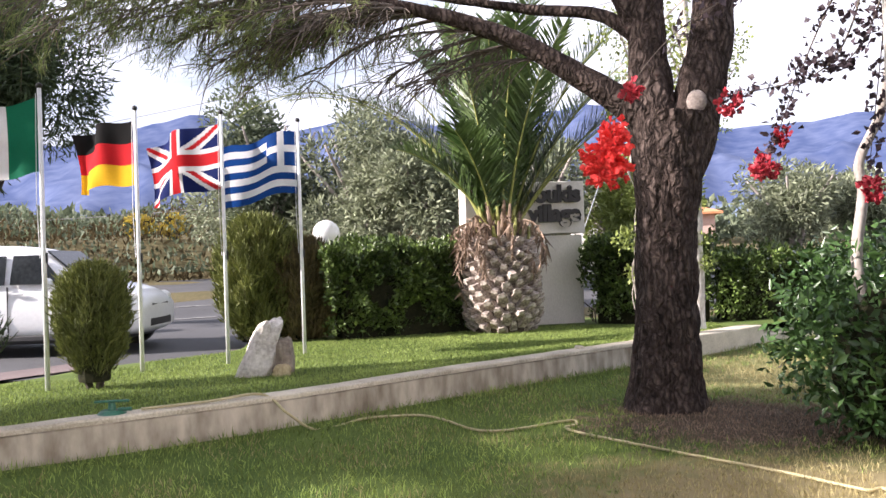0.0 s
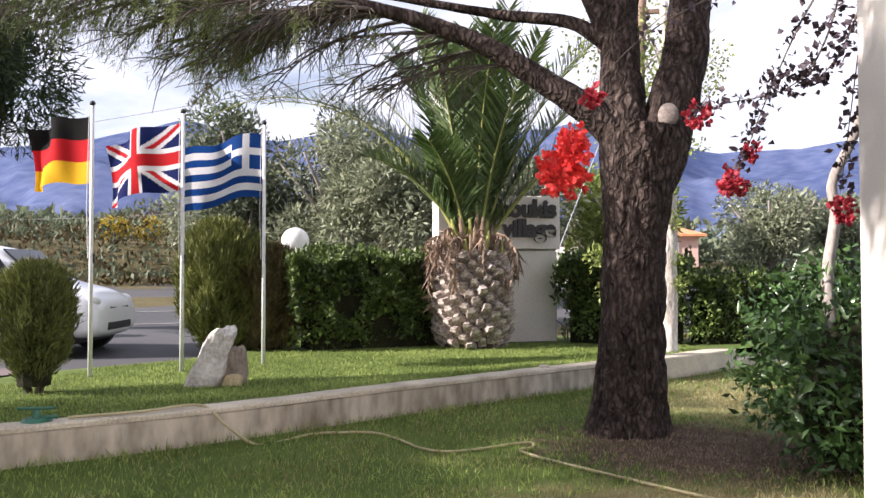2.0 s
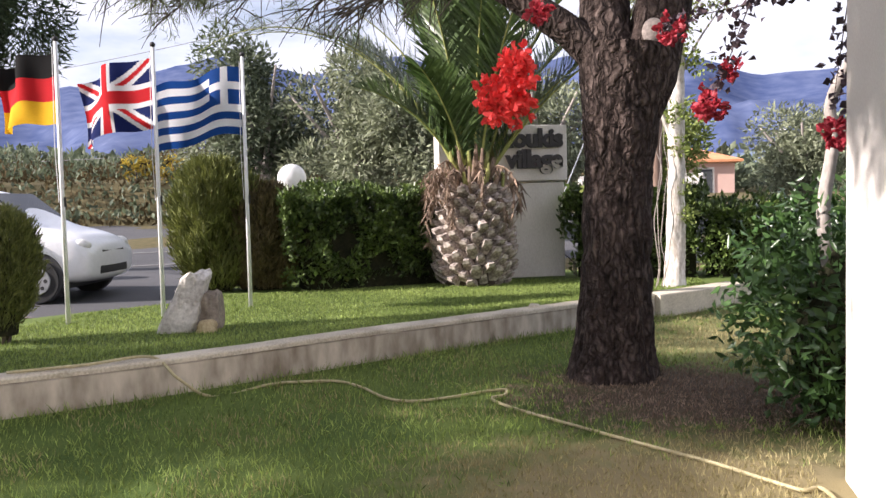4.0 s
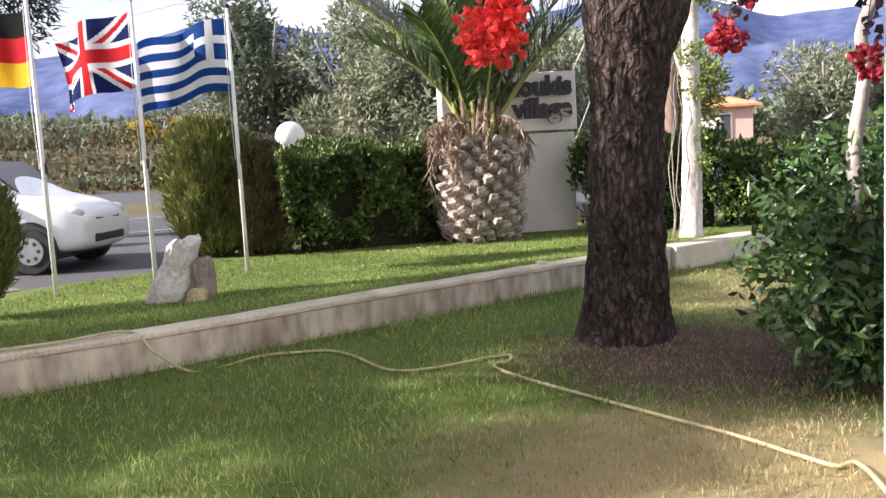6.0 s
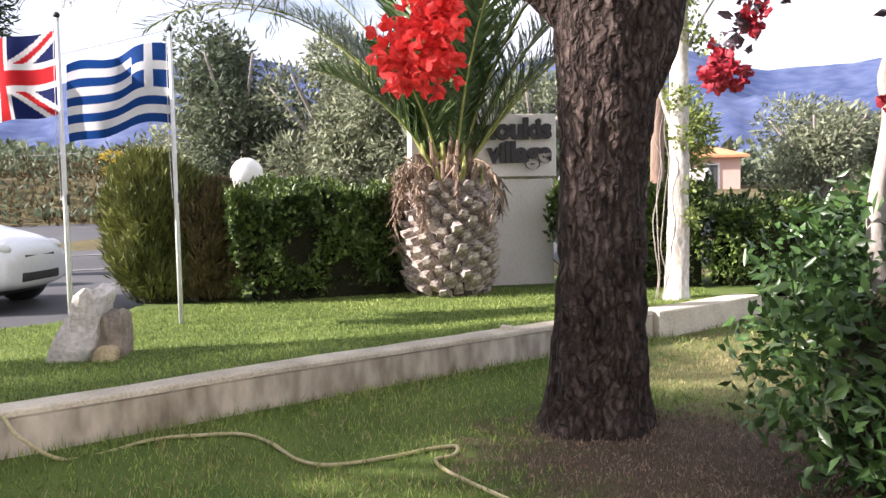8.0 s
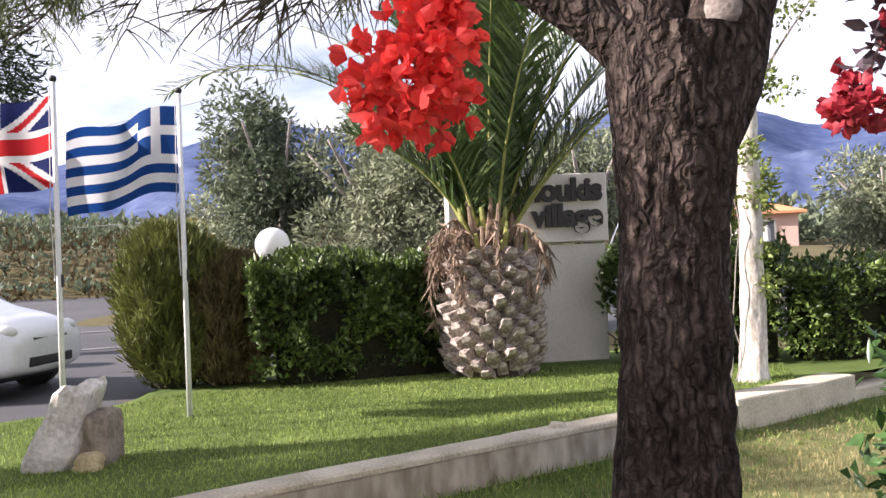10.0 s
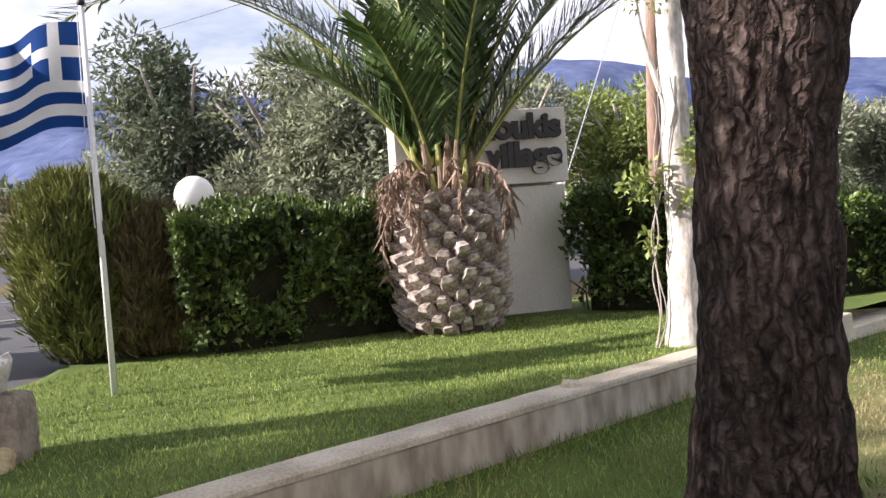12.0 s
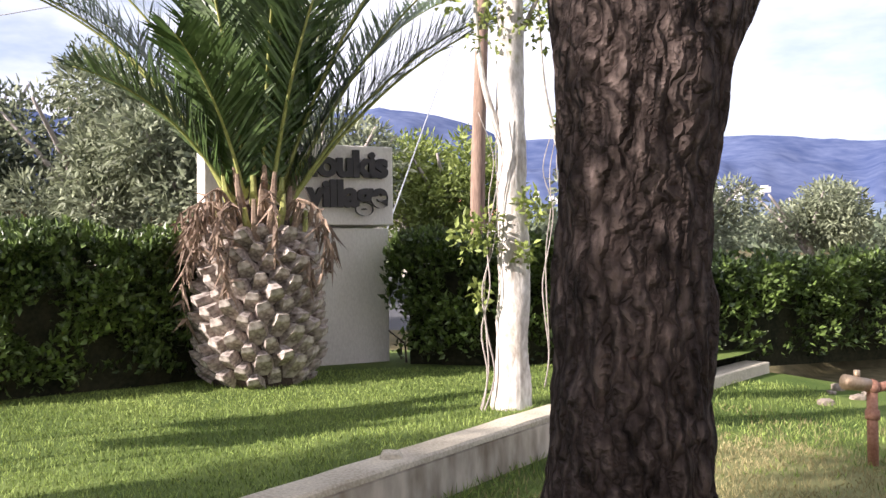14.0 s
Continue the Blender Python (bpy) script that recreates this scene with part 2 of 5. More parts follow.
M["roof_tile"] = material("orange_roof_tile", (0.50, 0.20, 0.09), (0.68, 0.32, 0.16), 2.0, 0.85, 0.3, 12)
M["shutter"] = material("dark_shutter", (0.035, 0.04, 0.045), (0.07, 0.075, 0.08), 4, 0.6, 0.1, 40)
M["wood_pole"] = material("weathered_pole_wood", (0.14, 0.09, 0.065), (0.34, 0.23, 0.17), 6, 0.9, 0.4, 40, stretch=(1, 1, 0.12))
M["cable"] = material("cable", (0.10, 0.10, 0.11), (0.18, 0.18, 0.19), 5, 0.6, 0, 40)
M["light_cable"] = material("guy_wire", (0.45, 0.45, 0.46), (0.6, 0.6, 0.6), 5, 0.4, 0, 40, metal=0.5)
M["rust"] = material("rusty_pipe", (0.24, 0.10, 0.06), (0.42, 0.22, 0.15), 12, 0.8, 0.3, 60)
M["brass"] = material("dull_brass", (0.32, 0.22, 0.14), (0.50, 0.38, 0.26), 12, 0.5, 0.1, 60, metal=0.6)
for nm, a in (("navy", (0.012, 0.02, 0.10)), ("flag_red", (0.50, 0.02, 0.025)), ("flag_white", (0.72, 0.72, 0.74)), ("greek_blue", (0.012, 0.055, 0.22)),
              ("flag_black", (0.012, 0.012, 0.012)), ("flag_gold", (0.72, 0.42, 0.02)), ("flag_green", (0.01, 0.14, 0.075)), ("flag_orange", (0.75, 0.20, 0.04))):
    M[nm] = material(nm + "_cloth", tuple(c * 0.82 for c in a), tuple(min(1, c * 1.12) for c in a), 3, 0.85, 0.1, 200, through_light=0.3, spec=0.1)


# ---- mesh helpers ----
def mesh_of(name, verts, faces, mats, index=None, smooth=False):
    me = bpy.data.meshes.new(name)
    me.from_pydata([tuple(v) for v in verts], [], [tuple(int(i) for i in f) for f in faces])
    for m in (mats if isinstance(mats, (list, tuple)) else [mats]):
        me.materials.append(m)
    if index is not None:
        me.polygons.foreach_set("material_index", np.asarray(index, dtype=np.int32))
    if smooth:
        me.polygons.foreach_set("use_smooth", np.ones(len(me.polygons), dtype=bool))
    me.update()
    return me


def thing(name, label, category, at=(0, 0, 0), group="", kind=""):
    ob = new(name)
    ob.empty_display_size = 0.1
    ob.location = at
    return tagged(ob, label, category, group, kind)


def put(name, me, parent=None, at=(0, 0, 0), label=""):
    """One mesh object under a thing or part; at is relative to the parent."""
    ob = new(name, me)
    ob.parent = parent
    ob.location = at
    return tagged(ob, label) if label else ob


def part(name, bm, mat, parent, label="", smooth=False):
    me = bpy.data.meshes.new(name)
    bm.to_mesh(me)
    bm.free()
    me.materials.append(mat)
    if smooth:
        me.polygons.foreach_set("use_smooth", np.ones(len(me.polygons), dtype=bool))
    return put(name, me, parent, (0, 0, 0), label)


def box_bm(c, s, bevel=0.0, rz=0.0):
    bm = bmesh.new()
    bmesh.ops.create_cube(bm, size=1, matrix=Matrix.Translation(c) @ Matrix.Rotation(rz, 4, "Z") @ Matrix.Diagonal((*s, 1)))
    if bevel:
        bmesh.ops.bevel(bm, geom=bm.edges[:], offset=bevel, segments=2, affect="EDGES", profile=0.5)
    return bm


def cyl_bm(a, b, r1, r2=None, seg=14):
    a, b = Vector(a), Vector(b)
    d = b - a
    bm = bmesh.new()
    m = Matrix.Translation((a + b) / 2) @ d.to_track_quat("Z", "Y").to_matrix().to_4x4()
    bmesh.ops.create_cone(bm, cap_ends=True, segments=seg, radius1=r1, radius2=r1 if r2 is None else r2, depth=d.length, matrix=m)
    return bm


def ball_bm(c, r, u=20, v=12, squash=(1, 1, 1)):
    bm = bmesh.new()
    bmesh.ops.create_uvsphere(bm, u_segments=u, v_segments=v, radius=r, matrix=Matrix.Translation(c) @ Matrix.Diagonal((*squash, 1)))
    return bm


def smooth_path(pts, n):
    """Catmull-Rom through the points."""
    p = [np.array(q, float) for q in pts]
    p = [2 * p[0] - p[1]] + p + [2 * p[-1] - p[-2]]
    out = []
    k = len(p) - 3
    for i in range(n + 1):
        u = i / n * k
        j = min(int(u), k - 1)
        t = u - j
        a, b, c, d = p[j:j + 4]
        out.append(0.5 * (2 * b + (c - a) * t + (2 * a - 5 * b + 4 * c - d) * t * t + (3 * b - a - 3 * c + d) * t ** 3))
    return np.array(out)


def tube(path, radii, seg=8, rough=0.0, rng=None):
    """Vertices and faces of a tube along a path."""
    path = np.asarray(path, float)
    n = len(path)
    radii = np.interp(np.linspace(0, 1, n), np.linspace(0, 1, len(radii)), radii) if np.ndim(radii) else np.full(n, radii)
    tang = np.gradient(path, axis=0)
    tang /= np.linalg.norm(tang, axis=1)[:, None] + 1e-9
    ref = np.array((0.0, 0.0, 1.0)) if abs(tang[n // 2][2]) < 0.8 else np.array((0.0, 1.0, 0.0))
    verts, faces = [], []
    for i in range(n):
        a = np.cross(tang[i], ref)
        a /= np.linalg.norm(a) + 1e-9
        b = np.cross(tang[i], a)
        for k in range(seg):
            th = 2 * math.pi * k / seg
            r = radii[i] * (1 + (rng.uniform(-rough, rough) if rough else 0))
            verts.append(path[i] + r * (math.cos(th) * a + math.sin(th) * b))
    for i in range(n - 1):
        for k in range(seg):
            k2 = (k + 1) % seg
            faces.append((i * seg + k, i * seg + k2, (i + 1) * seg + k2, (i + 1) * seg + k))
    faces.append(tuple(range(seg))[::-1])
    faces.append(tuple(range((n - 1) * seg, n * seg)))
    return verts, faces


def merge(lists):
    V, F, o = [], [], 0
    for v, f in lists:
        V.extend(v)
        F.extend([tuple(i + o for i in q) for q in f])
        o += len(v)
    return V, F


def unit(v):
    return v / (np.linalg.norm(v, axis=-1, keepdims=True) + 1e-9)


def leaf_mesh(name, centres, out, length, width, mat, rng, spread=0.7, fold=0.25):
    """Many small folded leaves, each of two triangles, at the centres and pointing roughly along out."""
    centres, out = np.asarray(centres, float), np.asarray(out, float)
    n = len(centres)
    d = unit(unit(out) + rng.normal(0, spread, (n, 3)))
    s = unit(np.cross(d, rng.normal(0, 1, (n, 3))))
    up = np.cross(s, d)
    L = length * rng.uniform(0.6, 1.3, (n, 1))
    W = width * rng.uniform(0.7, 1.3, (n, 1))
    mid = centres + d * L * 0.45 + up * W * fold
    v = np.stack([centres, mid + s * W * 0.5, centres + d * L, mid - s * W * 0.5], 1).reshape(-1, 3)
    me = bpy.data.meshes.new(name)
    me.vertices.add(4 * n)
    me.vertices.foreach_set("co", v.astype(np.float32).ravel())
    me.loops.add(6 * n)
    base = np.arange(n)[:, None] * 4
    idx = np.concatenate([base + 0, base + 1, base + 2, base + 0, base + 2, base + 3], 1)
    me.loops.foreach_set("vertex_index", idx.astype(np.int32).ravel())
    me.polygons.add(2 * n)
    me.polygons.foreach_set("loop_start", np.arange(0, 6 * n, 3, dtype=np.int32))
    me.materials.append(mat)
    me.update(calc_edges=True)
    me.validate()
    return me


def rnd(seed):
    return np.random.default_rng(seed)


# ---- ground, road, lawns, walls ----
def land(x, y):
    """Height of the open land, which rises gently away from the garden."""
    s = 0.866 * y - 0.5 * x
    z = 0.20 + 0.045 * min(max(s - 12.0, 0.0), 50.0)
    if s < 10.5 or (x > -3 and y < 12.6):
        z = -0.35
    if x < 6.0:
        bank = min(max((s - 28.5) / 3.0, 0.0), 1.0) * 1.3
        z += bank * min(max((4.0 - x) / 6.0, 0.0), 1.0)
    return z


def graded(lo, hi, near, far, step, grow=1.25):
    a = list(np.arange(near, far, step))
    d, v = step, a[-1]
    while v < hi:
        d *= grow
        v += d
        a.append(v)
    d, v = step, near
    while v > lo:
        d *= grow
        v -= d
        a.insert(0, v)
    return a


gx, gy = graded(-4000, 4000, -34, 26, 1.0), graded(-4000, 4000, -6, 44, 1.0)
gv = [(x, y, land(x, y) + 0.08 * noise.noise((x * 0.35, y * 0.35, 0))) for y in gy for x in gx]
gf = [(j * len(gx) + i, j * len(gx) + i + 1, (j + 1) * len(gx) + i + 1, (j + 1) * len(gx) + i) for j in range(len(gy) - 1) for i in range(len(gx) - 1)]
tagged(put("ground", mesh_of("ground", gv, gf, M["field"], smooth=True)), "dry yellow-brown field of scrub and grass", "ground", kind="structure")

# the garden wall's line, seen from above
WALL = smooth_path([(-5.6, 1.6), (-2.92, 4.14), (-1.65, 5.40), (-0.77, 6.55), (0.87, 8.56), (1.70, 9.56)], 60)


def wall_side(x, y):
    """Signed distance from the wall: positive on the upper lawn."""
    p = np.array((x, y))
    q = np.vstack([WALL, [[2.75, 10.95], [4.4, 12.7]]])
    a, b = q[:-1], q[1:]
    t = np.clip(((p - a) * (b - a)).sum(1) / ((b - a) ** 2).sum(1), 0, 1)
    d = np.linalg.norm(p - (a + (b - a) * t[:, None]), axis=1)
    k = int(d.argmin())
    e = b[k] - a[k]
    return d[k] * (1 if e[0] * (p[1] - a[k][1]) - e[1] * (p[0] - a[k][0]) > 0 else -1)


def upper_z(x, y):
    d = wall_side(x, y)
    return 0.275 + 0.075 * math.exp(-(max(d, 0) / 0.9) ** 2) + 0.012 * noise.noise((x * 0.9, y * 0.9, 3))


def lower_z(x, y):
    d = -wall_side(x, y)
    return 0.13 * math.exp(-(max(d, 0) / 0.75) ** 2) + 0.012 * noise.noise((x * 0.8, y * 0.8, 7)) + 0.05 * math.exp(-((x - 1.46) ** 2 + (y - 6.8) ** 2) / 0.5)


EDGE = smooth_path([(-7.0, 3.0), (-5.7, 5.5), (-5.15, 7.0), (-4.75, 8.3), (-4.0, 9.6), (-4.35, 11.2), (-3.4, 13.2), (-1.0, 14.2), (1.5, 14.0), (4.5, 13.6)], 80)


def edge_x(y):
    return float(np.interp(y, EDGE[:50, 1], EDGE[:50, 0])) if y < 10 else -3.9


# upper lawn: rows of points from the wall to the road edge
uv_, uf_ = [], []
top_line = np.vstack([WALL, smooth_path([(1.70, 9.56), (2.75, 10.95), (4.4, 12.7)], 20)[1:]])
cols, rows_n = len(top_line), 30
edge_line = np.array([EDGE[int(round(i / (cols - 1) * (len(EDGE) - 1)))] for i in range(cols)])
for i in range(cols):
    for j in range(rows_n + 1):
        q = top_line[i] + (edge_line[i] - top_line[i]) * j / rows_n
        z = upper_z(*q)
        uv_.append((q[0], q[1], z - (0.10 if j == rows_n else 0)))
for i in range(cols - 1):
    for j in range(rows_n):
        a = i * (rows_n + 1) + j
        uf_.append((a, a + rows_n + 1, a + rows_n + 2, a + 1))
tagged(put("lawn_upper", mesh_of("lawn_upper", uv_, uf_, M["grass"], smooth=True)), "mown green lawn behind the low wall", "lawn", kind="structure")

# lower lawn with its worn bare patch under the pine
lawn_mat = material("worn_lawn", (0.045, 0.085, 0.015), (0.13, 0.17, 0.04), 1.1, 0.9, 0.5, 80, spec=0.2)
ln, ll = lawn_mat.node_tree.nodes, lawn_mat.node_tree.links
lco = ln.new("ShaderNodeTexCoord")


def patch_mask(cx, cy, rx, ry, amount):
    mpg = ln.new("ShaderNodeMapping")
    mpg.vector_type = "POINT"
    mpg.inputs["Location"].default_value = (-cx / rx, -cy / ry, 0)
    mpg.inputs["Scale"].default_value = (1 / rx, 1 / ry, 0)
    ll.new(lco.outputs["Object"], mpg.inputs["Vector"])
    le = ln.new("ShaderNodeVectorMath")
    le.operation = "LENGTH"
    ll.new(mpg.outputs["Vector"], le.inputs[0])
    nz = ln.new("ShaderNodeTexNoise")
    nz.inputs["Scale"].default_value, nz.inputs["Detail"].default_value = 5.0, 12
    ll.new(lco.outputs["Object"], nz.inputs["Vector"])
    ad = ln.new("ShaderNodeMath")
    ad.operation = "MULTIPLY_ADD"
    ad.inputs[1].default_value = 1.2
    ll.new(nz.outputs["Fac"], ad.inputs[0])
    ll.new(le.outputs["Value"], ad.inputs[2])
    mr = ln.new("ShaderNodeMapRange")
    mr.inputs["From Min"].default_value, mr.inputs["From Max"].default_value = 1.9, 1.2
    mr.inputs["To Max"].default_value = amount
    ll.new(ad.outputs[0], mr.inputs["Value"])
    return mr.outputs["Result"]


lb = ln["Principled BSDF"]
src = lb.inputs["Base Color"].links[0].from_socket
for (cx, cy, rx, ry, am), col in (((2.1, 4.2, 1.5, 1.1, 0.8), (0.27, 0.21, 0.12, 1)), ((2.05, 6.35, 1.25, 0.95, 0.95), (0.085, 0.058, 0.04, 1)), ((2.9, 8.6, 1.2, 1.4, 0.5), (0.30, 0.26, 0.13, 1))):
    mx = ln.new("ShaderNodeMix")
    mx.data_type = "RGBA"
    mx.inputs["B"].default_value = col
    ll.new(patch_mask(cx, cy, rx, ry, am), mx.inputs["Factor"])
    ll.new(src, mx.inputs["A"])
    src = mx.outputs["Result"]
ll.new(src, lb.inputs["Base Color"])
lv, lf = [], []
cols2, rows2 = len(top_line), 44
for i in range(cols2):
    u = i / (cols2 - 1)
    far = np.array((-2.0 + 11.0 * u, -7.0 + 17.5 * u ** 1.4))
    for j in range(rows2 + 1):
        q = top_line[i] + (far - top_line[i]) * (j / rows2) ** 1.3
        lv.append((q[0], q[1], lower_z(*q)))
for i in range(cols2 - 1):
    for j in range(rows2):
        a = i * (rows2 + 1) + j
        lf.append((a, a + 1, a + rows2 + 2, a + rows2 + 1))
tagged(put("lawn_lower", mesh_of("lawn_lower", lv, lf, lawn_mat, smooth=True)), "patchy shaded lawn with bare earth round the pine", "lawn", kind="structure")

# road surface
rv, rf = [], []
xs_r = np.arange(-40, 14, 1.0)
for a in range(24):
    for i, xx in enumerate(xs_r):
        s = 9.0 + a * 0.85
        yy = (s + 0.5 * xx) / 0.866
        rv.append((xx, yy, 0.225 + 0.045 * max(s - 12.0, 0)))
nr = len(xs_r)
rf = [(a * nr + i, a * nr + i + 1, (a + 1) * nr + i + 1, (a + 1) * nr + i) for a in range(23) for i in range(nr - 1) if xs_r[i] < -3.5 or (9.0 + a * 0.85 + 0.5 * xs_r[i]) / 0.866 > 14.6]
tagged(put("road", mesh_of("road", rv, rf, M["asphalt"], smooth=True)), "grey asphalt road sloping up beside the garden", "road", kind="structure")


def road_z(x, y):
    return 0.225 + 0.045 * max(0.866 * y - 0.5 * x - 12.0, 0)


# pale road markings and a raised island
def strip(name, a, b, w, mat, label, lift=0.012):
    a, b = np.array(a, float), np.array(b, float)
    d = unit(b - a)
    nrm = np.array((-d[1], d[0])) * w / 2
    v, f = [], []
    for i in range(11):
        c = a + (b - a) * i / 10
        for q in (c - nrm, c + nrm):
            v.append((q[0], q[1], road_z(*q) + lift))
    for i in range(10):
        f.append((2 * i, 2 * i + 2, 2 * i + 3, 2 * i + 1))
    return tagged(put(name, mesh_of(name, v, f, mat)), label, "road marking", kind="structure")


strip("road_marking", (-9.6, 12.4), (-6.6, 14.4), 0.12, M["paint_line"], "worn white line on the asphalt")
strip("road_marking", (-11.0, 14.6), (-7.6, 16.8), 0.12, M["paint_line"], "worn white line on the asphalt")
strip("paving_edge", (-7.3, 4.2), (-5.3, 8.4), 0.7, M["paving"], "pinkish paving along the lawn edge", 0.02)
isl = ball_bm((0, 0, 0), 1, 24, 8, (1.5, 0.8, 0.10))
part("traffic_island", isl, M["coping"], None, "low rounded kerb island on the road", True).location = (-12.0, 14.2, road_z(-12.0, 14.2))
tagged(bpy.data.objects["traffic_island"], category="kerb", kind="structure")


# the low garden wall: rendered face with a paler coping
def wall_run(name, pts, z0, z1, half, mat, label, cap=None, parent=None):
    v, f = [], []
    pts = np.asarray(pts, float)
    t = unit(np.gradient(pts, axis=0))
    nrm = np.stack([-t[:, 1], t[:, 0]], 1)
    for p, q in zip(pts, nrm):
        wob = 0.006 * noise.noise((p[0] * 3, p[1] * 3, 0))
        for k, (o, z) in enumerate(((-half, z0), (-half - wob, z1 - 0.012), (-half + 0.012, z1 + wob), (half - 0.012, z1 + wob), (half, z1 - 0.012), (half, z0))):
            v.append((p[0] + q[0] * o, p[1] + q[1] * o, z))
    n = len(pts)
    for i in range(n - 1):
        for k in range(5):
            f.append((i * 6 + k, (i + 1) * 6 + k, (i + 1) * 6 + k + 1, i * 6 + k + 1))
    f += [tuple(range(6))[::-1], tuple(range((n - 1) * 6, n * 6))]
    return put(name, mesh_of(name, v, f, mat), parent, (0, 0, 0), label)


wall_dense = smooth_path([tuple(p) for p in WALL[::6]], 150)
low_wall = wall_run("garden_wall", wall_dense, -0.3, 0.345, 0.10, M["render_wall"], "low weathered rendered garden wall with dark streaks")
tagged(low_wall, category="wall", kind="structure")
wall_run("coping", wall_dense, 0.346, 0.385, 0.104, M["coping"], "pale sunlit cement coping", parent=low_wall)
blk = wall_run("garden_wall_white", smooth_path([(1.72, 9.58), (2.22, 10.2), (2.78, 10.98)], 24), -0.3, 0.37, 0.15, M["coping"], "whitewashed low wall end beside the pale tree")
tagged(blk, category="wall", kind="structure")
blk2 = wall_run("garden_wall_low", smooth_path([(2.80, 11.0), (3.5, 11.8), (4.4, 12.7)], 24), -0.3, 0.24, 0.13, M["coping"], "lower whitewashed wall continuing to the hedge")
tagged(blk2, category="wall", kind="structure")

# white building wall beside the path, with a plain closing wall behind the camera
hb = box_bm((3.335, 0.5, 1.95), (1.5, 8.3, 4.3), 0.02)
hw = part("wall_east", hb, M["house_white"], None, "smooth cream-white rendered building wall")
tagged(hw, category="wall", kind="structure")


# ---- foliage volumes ----
def crown_points(n, c, r, rng, lumps=7, fill=0.55, lump_r=0.5):
    """Points in an uneven crown built of lumps, with outward directions."""
    c, r = np.array(c, float), np.array(r, float)
    lc = unit(rng.normal(0, 1, (lumps, 3))) * rng.uniform(0.35, 0.75, (lumps, 1))
    lc[:, 2] *= 0.9
    lr = rng.uniform(lump_r * 0.7, lump_r * 1.25, lumps)
    k = rng.integers(0, lumps, n)
    d = unit(rng.normal(0, 1, (n, 3)))
    rad = rng.uniform(fill ** 3, 1, (n, 1)) ** (1 / 3)
    p = lc[k] + d * rad * lr[k][:, None]
    return c + p * r, d


def box_points(n, line, half, z0, z1, rng, rough=0.15):
    """Points near the surface of a clipped hedge that runs along a line, with outward directions."""
    line = np.asarray(line, float)
    seg = np.linalg.norm(np.diff(line, axis=0), axis=1)
    u = rng.uniform(0, seg.sum(), n)
    cum = np.concatenate([[0], np.cumsum(seg)])
    k = np.clip(np.searchsorted(cum, u) - 1, 0, len(seg) - 1)
    t = ((u - cum[k]) / seg[k])[:, None]
    p = line[k] + (line[k + 1] - line[k]) * t
    d = unit(line[k + 1] - line[k])
    nrm = np.stack([-d[:, 1], d[:, 0]], 1)
    face = rng.choice(3, n, p=[0.44, 0.36, 0.2])
    off = np.where(face == 0, -half, np.where(face == 1, rng.uniform(-half, half, n), half))
    z = np.where(face == 1, z1, z0 + (z1 - z0) * rng.uniform(0, 1, n) ** 0.65)
    depth = np.abs(rng.normal(0, rough, n))
    wav = np.array([0.26 * noise.noise((a * 1.7, b * 1.7, c * 1.7)) + 0.16 * noise.noise((a * 5, b * 5, c * 5)) for a, b, c in zip(p[:, 0] + off, p[:, 1], z)])
    out = np.zeros((n, 3))
    out[:, :2] = nrm * np.where(face == 0, -1, np.where(face == 1, 0, 1))[:, None]
    out[:, 2] = np.where(face == 1, 1, 0.35)
    out[:, 2] += 0.2
    q = np.zeros((n, 3))
    q[:, :2] = p + nrm * off[:, None]
    q[:, 2] = z
    o = unit(out)
    q += o * (wav - depth + 0.03)[:, None]
    return q, o


def hedge(line, half, z0, z1, n, seed, label, leaf=(0.085, 0.045), mat="hedge"):
    rng = rnd(seed)
    h = thing("hedge", label, "hedge", (line[0][0], line[0][1], z0))
    org = np.array((line[0][0], line[0][1], z0))
    q, o = box_points(n, line, half, z0 + 0.12, z1, rng)
    # gaps between leaf clumps let the dark core show as depth
    keep = np.array([noise.noise((a * 2.6, b * 2.6, c * 2.6 + seed)) + 0.7 * noise.noise((a * 7, b * 7, c * 7)) + 0.5 * max(0, (c - z0) / (z1 - z0) - 0.5) > -0.16 for a, b, c in q])
    q, o = q[keep], o[keep]
    put("foliage", leaf_mesh("hedge_leaves", q - org, o, leaf[0], leaf[1], M[mat], rng, 0.6), h)
    # solid core in shade colour, set back behind the leaves
    core = wall_run("inner_core", np.array(smooth_path(line, 30))[3:-3] - org[:2], -0.05, z1 - z0 - 0.22, half - 0.20, M["shade_core"], "near-black solid core standing in for shade inside the hedge", parent=h)
    stems = []
    L = smooth_path(line, 40)
    for i in range(26):
        b = L[rng.integers(4, len(L) - 4)]
        x, y = b[0] - org[0] + rng.uniform(-half, half) * 0.5, b[1] - org[1] + rng.uniform(-half, half) * 0.5
        stems.append(tube([(x, y, -0.04), (x + rng.normal(0, 0.04), y + rng.normal(0, 0.04), 0.2), (x + rng.normal(0, 0.1), y + rng.normal(0, 0.1), 0.34)], [0.014, 0.008], 5))
    tagged(put("stems", mesh_of("hedge_stems", *merge(stems), M["twig"]), h), kind="stuff")
    return h


hedge([(-3.2, 10.86), (-2.3, 11.45), (-1.5, 12.05), (-1.0, 12.6)], 0.50, 0.27, 1.56, 26000, 11, "dense clipped green hedge with sunlit top")
hedge([(0.62, 13.0), (1.6, 12.75), (2.6, 12.75)], 0.45, 0.27, 1.52, 15000, 12, "dense dark clipped hedge beside the sign")
hedge([(2.2, 12.75), (4.6, 13.3), (8.0, 14.2)], 0.55, 0.2, 1.27, 24000, 13, "dense green hedge behind the whitewashed wall")


